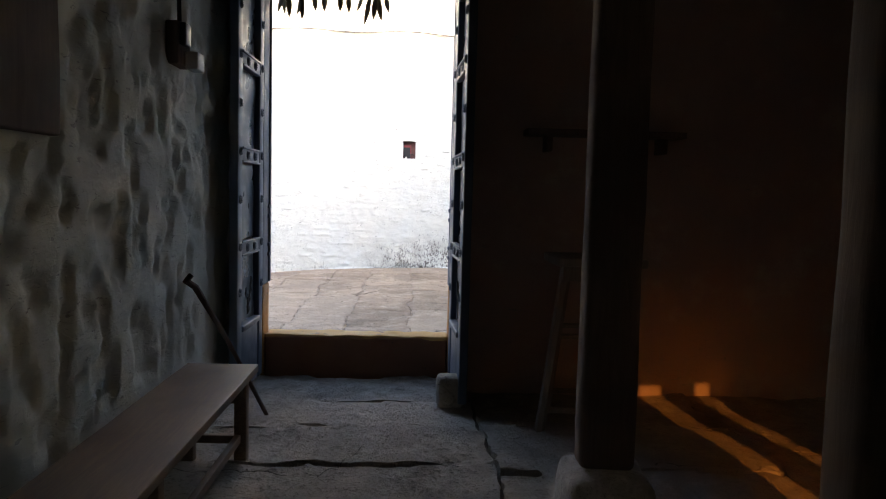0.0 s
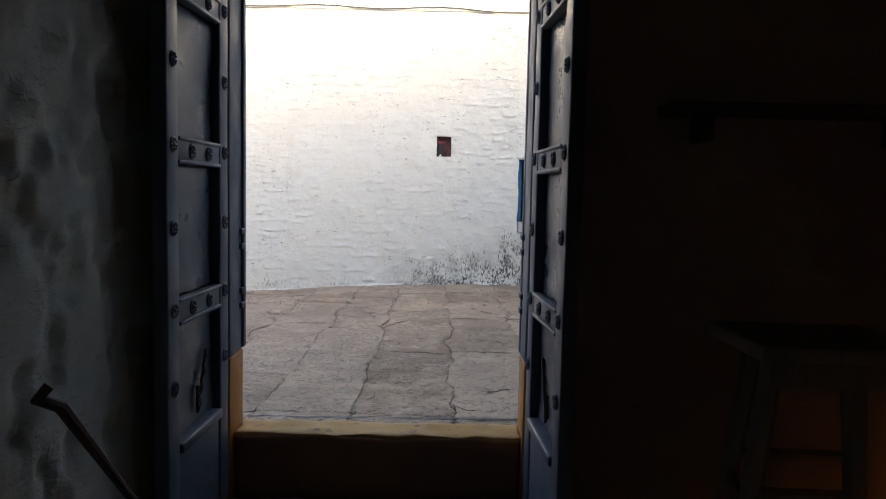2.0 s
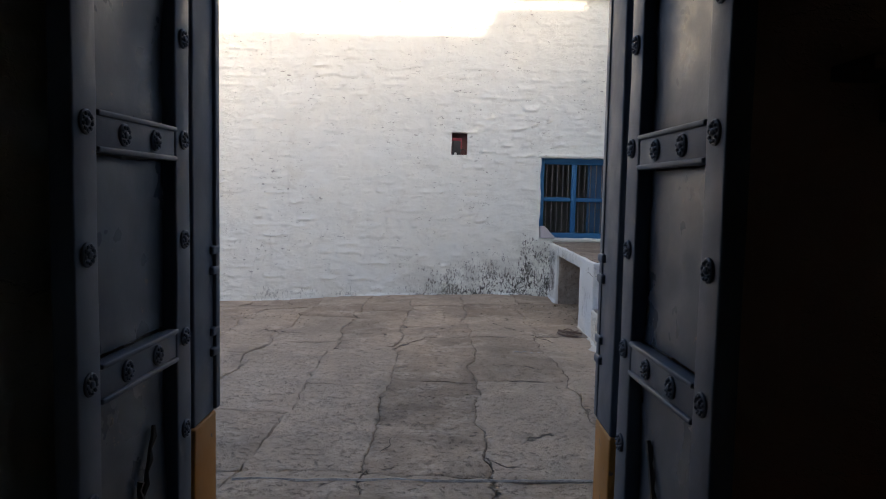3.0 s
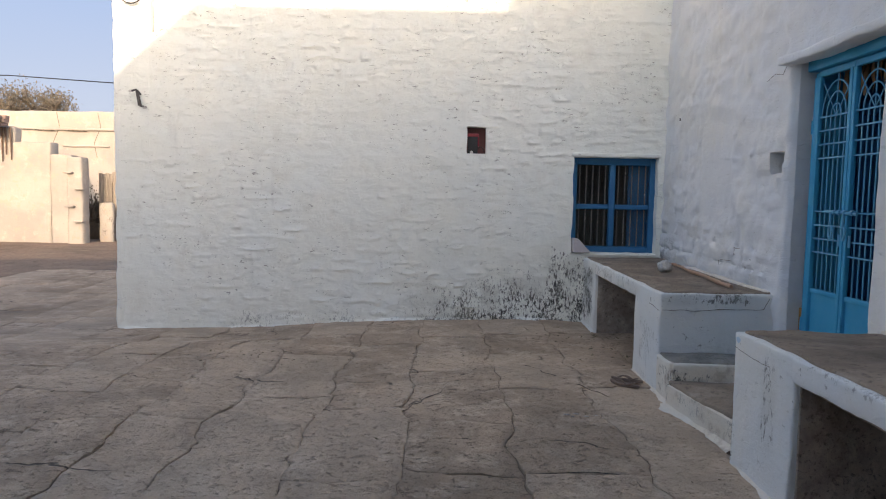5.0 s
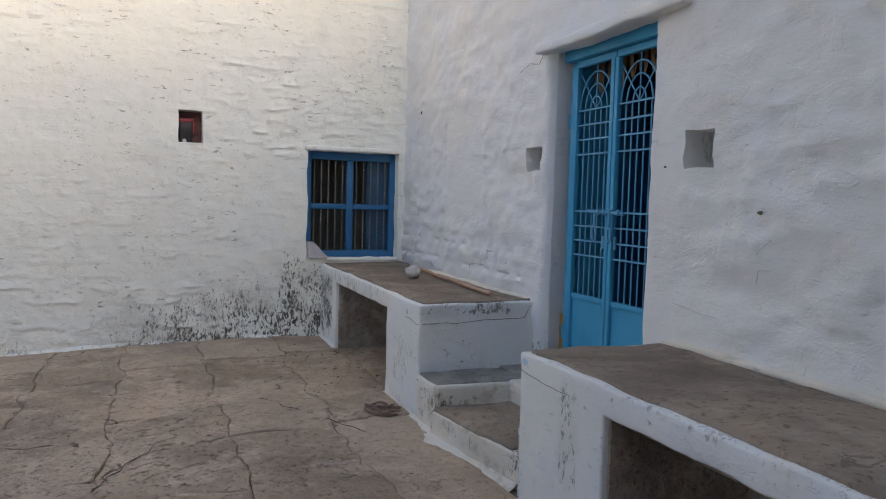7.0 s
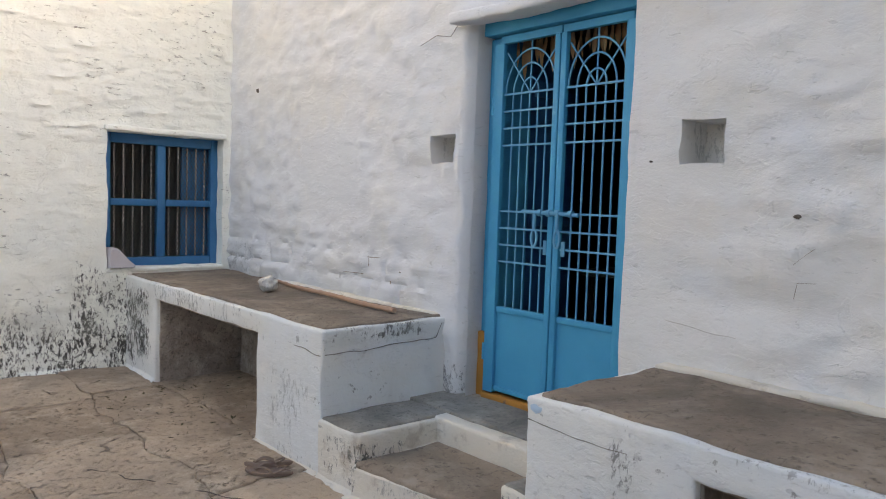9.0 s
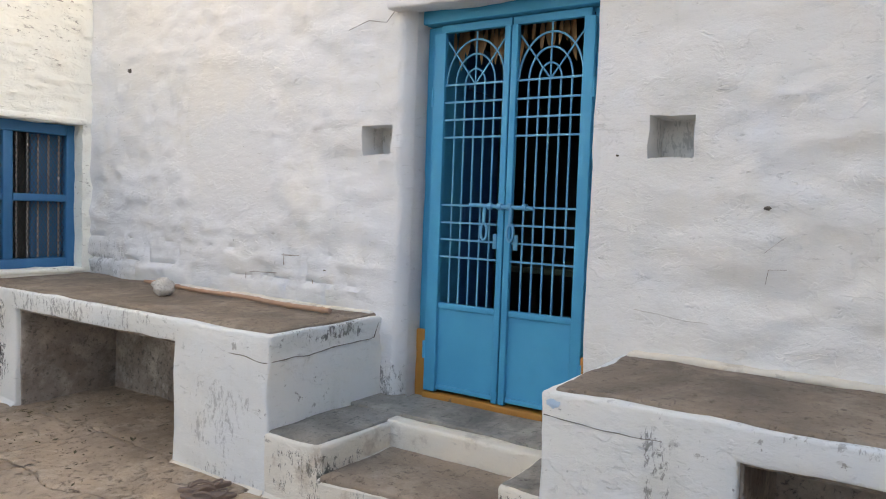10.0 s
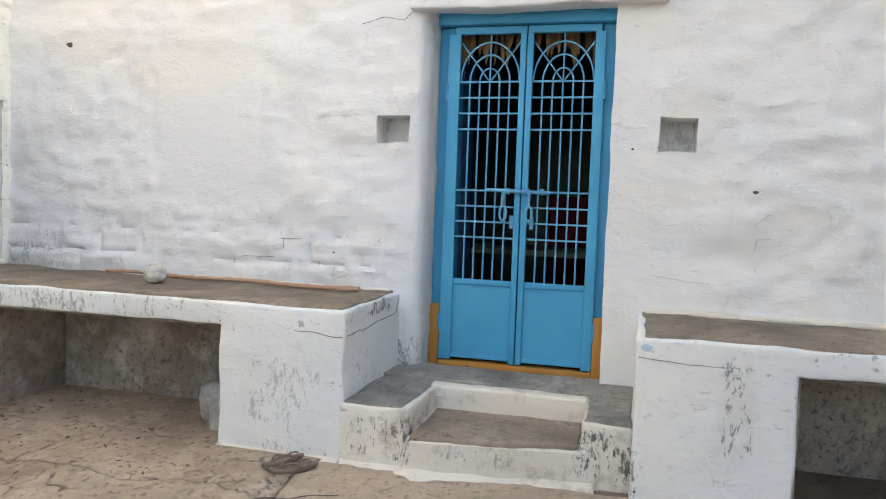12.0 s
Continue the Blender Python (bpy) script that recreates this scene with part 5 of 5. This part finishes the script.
# ---- entrance room ----
wb = thing("wooden_bench", "long brown plank bench along the room wall", "bench", at=(-0.95, 2.7, ROOM_Z))
part("seat", rbox(Geo(), -1.14, 1.75, 0.565, -0.775, 3.69, 0.605, 0.006, 0.2, 0.003, 2), BENCHWOOD, wb)
for y in (2.25, 3.46):
    for x in (-1.10, -0.845):
        part("leg", rbox(Geo(), x, y, ROOM_Z, x + 0.06, y + 0.06, 0.564, 0.006), BENCHWOOD, wb)
    part("cross_rail", rbox(Geo(), -1.09, y + 0.01, 0.46, -0.80, y + 0.05, 0.53, 0.004), BENCHWOOD, wb)
    part("low_rail", rbox(Geo(), -1.04, y + 0.012, 0.26, -0.846, y + 0.048, 0.30, 0.004), BENCHWOOD, wb)
part("stretcher", rbox(Geo(), -0.84, 2.311, 0.27, -0.81, 3.459, 0.31, 0.004), BENCHWOOD, wb)

stick = solid("walking_stick", tube(Geo(), [(-1.17, 3.86, 1.04), (-1.19, 3.84, 1.01), (-1.16, 3.90, 0.97), (-1.02, 4.02, 0.66), (-0.92, 4.12, 0.40), (-0.83, 4.20, 0.17)], [0.016, 0.02, 0.019, 0.013, 0.013, 0.012], 8), STICKWOOD, "dark wooden stick leaning on the wall", "stick")


def timber_post(y, label, dx=-0.008):
    t = thing("timber_post", label, "post", "row of timber posts", (0.79, y, ROOM_Z))
    part("shaft", rbox(Geo(), 0.68 + dx, y - 0.065, 0.44, 0.90 + dx, y + 0.065, 3.22, 0.03, 0.25, 0.007, y), DARKWOOD, t)
    part("base_stone", rbox(Geo(), 0.62, y - 0.18, ROOM_Z - 0.02, 0.96, y + 0.18, 0.439, 0.06, 0.06, 0.02, y + 2), PALESTONE, t, "rough pale base stone")
    return t


timber_post(2.76, "dark square timber post on a pale base stone")
timber_post(1.12, "dark square timber post with a worn edge", 0.026)
g = rbox(Geo(), 0.69, -2.4, 3.08, 0.89, 4.79, 3.221, 0.01)
solid("ceiling_beam", g, DARKWOOD, "heavy dark timber beam over the posts", "beam", kind="structure")

st = thing("tall_stool", "tall splay-legged wooden stool in the dark corner", "stool", at=(1.0, 4.2, ROOM_Z))
part("seat", rbox(Geo(), 0.82, 3.98, 1.115, 1.34, 4.40, 1.165, 0.012, 0.08, 0.006, 3), GREYWOOD, st)
part("apron", rbox(Geo(), 0.86, 4.015, 1.03, 1.29, 4.045, 1.114, 0.004), GREYWOOD, st)
feet = {}
for n, (x, y, sx, sy) in enumerate(((0.89, 4.06, -0.14, -0.08), (1.13, 4.05, 0.01, -0.10), (1.27, 4.32, 0.12, 0.08), (0.95, 4.33, -0.08, 0.09))):
    feet[n] = (Vector((x, y, 1.114)), Vector((x + sx, y + sy, ROOM_Z)))
    part("leg", tube(Geo(), feet[n], [0.034, 0.028], 6), GREYWOOD, st)
for a, b, t in ((0, 1, 0.42), (1, 2, 0.50), (2, 3, 0.42), (3, 0, 0.50), (0, 1, 0.86), (2, 3, 0.86)):
    part("rung", tube(Geo(), [feet[a][0].lerp(feet[a][1], t), feet[b][0].lerp(feet[b][1], t)], 0.018, 6), GREYWOOD, st)

g = rbox(Geo(), 0.185, 4.40, ROOM_Z - 0.005, 0.345, 4.56, 0.36, 0.035, 0.04, 0.014, 4)
solid("stone_block", g, ROOMSLAB, "small rough stone block set beside the door leaf", "stone block")

sw = thing("switch_board", "old electric switch board with a wire on the wall", "switch board", at=(LEFT, 3.75, 2.15))
part("board", rbox(Geo(), LEFT - 0.01, 3.64, 2.11, LEFT + 0.055, 3.83, 2.32, 0.008), DARKWOOD, sw)
part("socket", rbox(Geo(), LEFT + 0.055, 3.74, 2.10, LEFT + 0.12, 3.86, 2.19, 0.01), WHITEPLASTIC, sw, "pale plastic socket")
part("switch", rbox(Geo(), LEFT + 0.06, 3.63, 2.20, LEFT + 0.095, 3.72, 2.31, 0.01), BLACK, sw)
part("wire", tube(Geo(), [(LEFT + 0.035, 3.72, 2.33), (LEFT + 0.03, 3.71, 2.7), (LEFT + 0.035, 3.72, 3.3)], 0.012, 6), BLACK, sw)
g = rbox(Geo(), LEFT - 0.01, 1.3, 1.66, LEFT + 0.05, 2.46, 2.75, 0.01, 0.2, 0.004, 2)
solid("wall_board", g, DARKWOOD, "dark brown wooden board hung on the wall", "board")
shelf = thing("wall_shelf", "dark rough wooden shelf fixed to the smoky wall", "shelf", at=(1.2, 4.75, 1.9))
part("shelf_board", rbox(Geo(), 0.72, 4.58, 1.90, 1.75, 4.80, 1.94, 0.006), DARKWOOD, shelf)
for x in (0.85, 1.6):
    part("bracket", rbox(Geo(), x, 4.62, 1.80, x + 0.04, 4.80, 1.899, 0.005), DARKWOOD, shelf)

# ---- far yard to the north-west ----
far = thing("yard_wall_house", "sunlit cream-washed yard building with stepped wall end", "house", at=(-14, 25.5, 0))
part("wall", rbox(Geo(), -22.0, 25.2, -0.2, -11.72, 25.7, 2.88, 0.05, 0.35, 0.04, 1), CREAM, far)
part("wall_gable", rbox(Geo(), -22.0, 25.24, 2.8, -12.75, 25.66, 3.32, 0.08, 0.3, 0.05, 7), CREAM, far)
part("wall_step", rbox(Geo(), -11.74, 25.22, -0.2, -11.12, 25.68, 2.54, 0.05, 0.3, 0.035, 2), CREAM, far)
part("buttress", rbox(Geo(), -11.17, 25.0, -0.2, -10.72, 25.45, 2.48, 0.07, 0.2, 0.025, 3), CREAM, far)
for z, x in ((2.0, -11.08), (1.54, -10.76), (1.05, -11.05), (0.62, -10.80)):
    part("ledge", rbox(Geo(), x - 0.13, 24.86, z, x + 0.13, 25.04, z + 0.05, 0.02, 0.1, 0.012, int(z * 9)), CREAM, far, "jutting step stone")
for x, z in ((-12.94, 2.9), (-12.80, 2.75), (-13.05, 2.7)):
    part("pole", tube(Geo(), [(x, 25.14, 3.28), (x + 0.02, 25.13, z - 0.4)], [0.03, 0.015], 6), DARKWOOD, far, "rain-blackened pole under the eave")
g = Geo()
for i in range(26):
    rbox(g, -22.0, 24.3 + 0.09 * (i % 9), 3.24 + 0.03 * i / 3, -12.80 - 0.03 * (i % 5), 24.5 + 0.09 * (i % 9), 3.30 + 0.035 * i / 3, 0.01)
part("thatch_roof", g, STRAW, far, "low weathered thatch eave")
fw = thing("boundary_wall", "long weathered whitewashed boundary wall in the sun", "wall", at=(-14, 31, 0))
part("wall", rbox(Geo(), -30.0, 31.0, -0.3, -3.0, 31.5, 4.35, 0.05, 0.6, 0.04, 5), CREAM, fw)
part("coping", rbox(Geo(), -30.0, 30.9, 3.66, -3.0, 31.1, 3.75, 0.03, 0.6, 0.03, 6), CREAM, fw)
part("ledge", rbox(Geo(), -14.4, 30.92, 3.06, -12.7, 31.1, 3.13, 0.03, 0.3, 0.03, 8), CREAM, fw, "short projecting course")
for x in (-14.6, -13.1):
    crack(fw, [(x, 30.99, 4.3), (x + 0.1, 30.985, 3.8), (x - 0.15, 30.985, 3.2), (x - 0.05, 30.985, 2.7)], 0.014, int(-x * 10))
for x, z in ((-15.0, 3.66), (-13.8, 3.66), (-14.9, 2.62)):
    crack(fw, [(x - 0.35, 30.89, z), (x + 0.35, 30.89, z - 0.02)], 0.025, int(-x * 7))
for x, w, z in ((-11.01, 0.41, 2.06), (-10.59, 0.55, 2.10), (-10.03, 0.55, 2.14)):
    gp = thing("board_gate", "weathered grey plank gate panel in the far yard", "gate panel", "plank panels", (x + w / 2, 26.62, 0.0))
    for n in range(4):
        part("plank", rbox(Geo(), x + w * n / 4, 26.6, 0.0, x + w * (n + 1) / 4 - 0.008, 26.64, z - 0.02 * (n % 2), 0.006), GREYWOOD, gp)
    for q in (0.35, 1.65):
        part("ledger", rbox(Geo(), x, 26.641, q, x + w, 26.68, q + 0.1, 0.006), GREYWOOD, gp)
solid("wall_stub", rbox(Geo(), -10.52, 26.75, -0.1, -9.2, 27.1, 2.5, 0.07, 0.25, 0.03, 14), CREAM, "worn cream-washed wall stub behind the plank gate", "wall")
solid("standing_stone", rbox(Geo(), -10.70, 25.9, -0.05, -10.29, 26.1, 1.17, 0.08, 0.2, 0.03, 4), CREAM, "upright whitewashed stone slab in the yard", "stone")


# glowing arc added far beyond the yard, in place of the brighter sky
g, n = Geo(), 24
arc = [radians(75 + 95 * k / n) for k in range(n + 1)]
g.add([((140 + d) * math.cos(a), 10 + (140 + d) * math.sin(a), z) for d in (0, 1) for a in arc for z in (-1.0, 75.0)],
      [(o + 2 * k, o + 2 * k + 1, o + 2 * k + 3, o + 2 * k + 2) for o in (0, 2 * n + 2) for k in range(n)])
solid("backdrop", g, HAZE, "glowing pale blue backdrop standing in for the hazy sky beyond the yard", "sky", kind="structure", sharp=80)


def leafy(name, label, at, height, crown_z, rx, rz, leaves, seed, size=0.08):
    rng = random.Random(seed)
    t = thing(name, label, "tree", at=at)
    g = tube(Geo(), [(at[0] + 0.1 * math.sin(i), at[1], at[2] + (crown_z - at[2]) * i / 6) for i in range(7)], [0.28 - 0.025 * i for i in range(7)], 8)
    tips = []
    for i in range(16):
        a = rng.uniform(0, 2 * math.pi)
        rr = rng.uniform(0.5, 1.0)
        tip = Vector((at[0] + math.cos(a) * rx * rr, at[1] + math.sin(a) * rx * rr, crown_z + rng.uniform(-0.5, 0.95) * rz))
        base = Vector((at[0], at[1], crown_z - rng.uniform(0.2, 1.2)))
        mid = (base + tip) / 2 + Vector((0, 0, 0.3))
        tube(g, [base, mid, tip], [0.10, 0.06, 0.02], 6)
        tips.append(tip)
        for k in range(3):
            q = mid + (tip - mid) * rng.random() + Vector((rng.uniform(-1, 1), rng.uniform(-1, 1), rng.uniform(-0.2, 0.8))) * 0.6
            tube(g, [mid, q], [0.04, 0.012], 5)
            tips.append(q)
    part("trunk", g, BARK, t)
    v, f = [], []
    for i in range(leaves):
        c = rng.choice(tips)
        p = c + Vector((rng.gauss(0, 0.32), rng.gauss(0, 0.32), rng.gauss(0, 0.22)))
        m = Matrix.Translation(p) @ Euler((rng.uniform(0, 6), rng.uniform(0, 6), rng.uniform(0, 6))).to_matrix().to_4x4()
        k = len(v)
        w = size * rng.uniform(0.5, 1.1)
        v += [tuple(m @ Vector(q)) for q in ((-w, 0, 0), (0, -0.4 * w, 0), (w, 0, 0.1 * w), (0, 0.4 * w, 0))]
        f.append((k, k + 1, k + 2, k + 3))
    crown = part("crown", Geo().add(v, f), TREELEAF, t)
    tagged(crown, kind="stuff")
    return t


leafy("tree", "dusty olive-green tree with an uneven open crown", (-19.0, 38.0, 0.0), 6.4, 5.1, 2.4, 1.0, 5200, 3)
leafy("shrub", "small dry shrub beside the yard wall", (-11.55, 27.3, 0.0), 1.4, 0.8, 0.35, 0.5, 900, 6, 0.05)
wire = tagged(part("overhead_wire", tube(Geo(), [(-4.38 - 1.6 * i, NORTH + 0.6 * i, 2.945 + 0.088 * i - (0.06 if i == 0 else 0) + 0.008 * math.sin(i * 0.8)) for i in range(14)], 0.007, 5), BLACK), "thin overhead wire strung across the yard", "wire")


# ---- stone paving, piece by piece ----
def wander(x, y):
    return (x + 0.17 * (float(fbm(x * 2.2, y * 2.2, 71, 4)) - 0.5) + 0.06 * (float(fbm(x * 9, y * 9, 72, 2)) - 0.5), y + 0.17 * (float(fbm(x * 2.2, y * 2.2, 83, 4)) - 0.5) + 0.06 * (float(fbm(x * 9, y * 9, 84, 2)) - 0.5))


def slab_piece(x0, y0, x1, y1, height, mat, parent, rng, name, gap=0.0022, rough=0.022, cell=0.055):
    """One hewn slab: an uneven top that drops at a chipped edge."""
    nx, ny = max(3, int((x1 - x0) / cell)), max(3, int((y1 - y0) / cell))
    cx, cy, dz, seed = (x0 + x1) / 2, (y0 + y1) / 2, rng.uniform(-0.003, 0.004), rng.randrange(90)
    tx, ty = rng.uniform(-0.005, 0.005), rng.uniform(-0.005, 0.005)

    def line(lo, hi, n):
        e = 0.012
        return [lo, lo + e] + [lo + (hi - lo) * k / n for k in range(1, n)] + [hi - e, hi]

    xs, ys = line(x0, x1, nx), line(y0, y1, ny)
    v, f, n = [], [], len(ys)
    for i, x in enumerate(xs):
        for j, y in enumerate(ys):
            wx, wy = wander(x, y)
            rim = i in (0, len(xs) - 1) or j in (0, n - 1)
            chip = float(vnoise(x * 9, y * 9, seed))
            ins = gap + (0.010 * max(0, chip - 0.55) if rim else 0)
            wx += ins * (1 if i == 0 else -1 if i == len(xs) - 1 else 0)
            wy += ins * (1 if j == 0 else -1 if j == n - 1 else 0)
            z = height(wx, wy) + dz + tx * (x - cx) + ty * (y - cy) + rough * (float(fbm(x * 2.6, y * 2.6, 60 + seed, 3)) - 0.5)
            z += 0.35 * rough * float(smooth(fbm(x * 3.3, y * 3.3, 130 + seed, 4), 0.47, 0.53))
            v.append((wx, wy, z - (0.004 + 0.006 * chip if rim else 0)))
    for i in range(len(xs) - 1):
        for j in range(n - 1):
            f.append((i * n + j, (i + 1) * n + j, (i + 1) * n + j + 1, i * n + j + 1))
    loop = [i * n for i in range(len(xs))] + [(len(xs) - 1) * n + j for j in range(1, n)] + [i * n + n - 1 for i in range(len(xs) - 2, -1, -1)] + [j for j in range(n - 2, 0, -1)]
    k = len(v)
    v += [(v[q][0], v[q][1], v[q][2] - 0.04) for q in loop]
    m = len(loop)
    f += [(loop[a], k + a, k + (a + 1) % m, loop[(a + 1) % m]) for a in range(m)]
    return part(name, Geo().add(v, f), mat, parent, "", 45)


rng = random.Random(12)
pave = solid("pavement", rbox(Geo(), -0.9, 5.42, 0.02, 0.2, 5.75, 0.19, 0.02, 0.1, 0.006, 3), SLAB, "uneven brown-grey stone slab paving of the courtyard", "paving", kind="structure")
bed = Geo()
bx, by = [-8.7 + 0.125 * i for i in range(81)], [5.42 + 0.125 * i for i in range(110)]
bed.add([(x, y, court_z(x, y) - 0.015 + 0.012 * (float(fbm(x * 2.4, y * 2.4, 91, 2)) - 0.5)) for x in bx for y in by],
        [(i * 110 + j, (i + 1) * 110 + j, (i + 1) * 110 + j + 1, i * 110 + j + 1) for i in range(80) for j in range(109)
         if not (bx[i] > -4.5 and by[j] > NORTH)])
part("joint_dust", bed, DUST, pave, "trodden dust filling the joints", 80)
JOINTS = {-0.69: (6.42, 8.40, 9.20, 10.6, 12.1), 0.0: (6.42, 8.42, 10.1, 11.3, 12.3), 0.71: (6.42, 8.10, 10.2, 11.6, 12.4), -1.30: (6.42, 8.2, 9.55, 11.75),
          -1.97: (6.42, 7.6, 9.82, 11.2, 12.3), -2.50: (7.0, 9.25, 11.0, 12.2), -3.02: (6.6, 9.15, 11.0, 12.4)}
cols = [-8.6, -7.9, -7.25, -6.5, -5.85, -5.2, -4.45, -3.65, -3.02, -2.50, -1.97, -1.30, -0.69, 0.0, 0.71, 1.28]
for xa, xb in zip(cols, cols[1:]):
    top = 19.0 if xb <= -4.4 else NORTH + 0.06
    ys = [5.43] + list(JOINTS.get(xa, ())) + ([top] if xa in JOINTS else [])
    while ys[-1] < top:
        ys.append(min(top, ys[-1] + rng.choice((0.9, 1.3, 1.7, 2.1))))
    for ya, yb in zip(ys, ys[1:]):
        if yb - ya > 0.1:
            slab_piece(xa, ya, xb, yb, court_z, SLAB, pave, rng, "paving_slab", cell=0.055 if xa > -4.5 else 0.3)
slab_piece(1.28, 10.72, 2.05, 12.6, court_z, SLAB, pave, rng, "paving_slab")
floor_ob = bpy.data.objects["floor"]
room_z = lambda x, y: ROOM_Z + 0.008 * (float(vnoise(x * 2.3, y * 2.3, 9)) - 0.5)
for x0, x1, ys in ((-1.2, 0.42, (-2.4, -1.5, -0.6, 0.35, 1.2, 2.0, 2.75, 3.45, 4.02, 4.52, 5.16)), (0.42, 1.9, (-2.4, -1.0, 0.2, 1.4, 2.5, 3.4, 4.1, 4.79)), (1.9, 3.4, (1.5, 2.6, 3.7, 4.79))):
    for ya, yb in zip(ys, ys[1:]):
        slab_piece(x0, ya, x1, yb, room_z, ROOMSLAB, floor_ob, rng, "floor_slab", 0.012, 0.046, 0.045)
# cracks and a worn step across the paving, and a pale mortar joint before the door
for n, line in enumerate((((-1.30, 9.50), (-1.10, 9.39), (-0.73, 9.47), (-0.47, 10.0), (-0.14, 10.8)), ((-0.49, 8.88), (-0.20, 8.89)), ((0.06, 8.39), (0.40, 8.44), (0.60, 8.40), (0.63, 8.2)),
                          ((-2.95, 9.14), (-2.51, 9.16)), ((-1.90, 11.03), (-1.65, 11.16), (-1.37, 11.25)), ((0.30, 10.9), (0.62, 10.35), (0.85, 9.9)), ((-0.62, 6.45), (-0.58, 6.9), (-0.50, 7.4)))):
    fine = []
    for (xa, ya), (xb, yb) in zip(line, line[1:]):
        m = max(2, int(math.hypot(xb - xa, yb - ya) / 0.045))
        fine += [(xa + (xb - xa) * k / m, ya + (yb - ya) * k / m) for k in range(m)]
    fine = [(x + 0.05 * noise.noise((x * 7, y * 7, n)), y + 0.05 * noise.noise((x * 7, y * 7, n + 9))) for x, y in fine]
    crack(pave, [(x, y, court_z(x, y) + 0.002) for x, y in fine], 0.0042, n + 60)
q = [(-1.28 + 0.045 * i, 6.30 + 0.0025 * i + 0.02 * noise.noise((i * 0.2, 0, 0)), 0) for i in range(42)]
part("mortar_joint", tube(Geo(), [(x, y, court_z(x, y) + 0.004) for x, y, z in q], [0.011 + 0.006 * noise.noise((i * 0.7, 2, 0)) for i in range(42)], 6), PALESTONE, pave, "pale raised mortar joint")
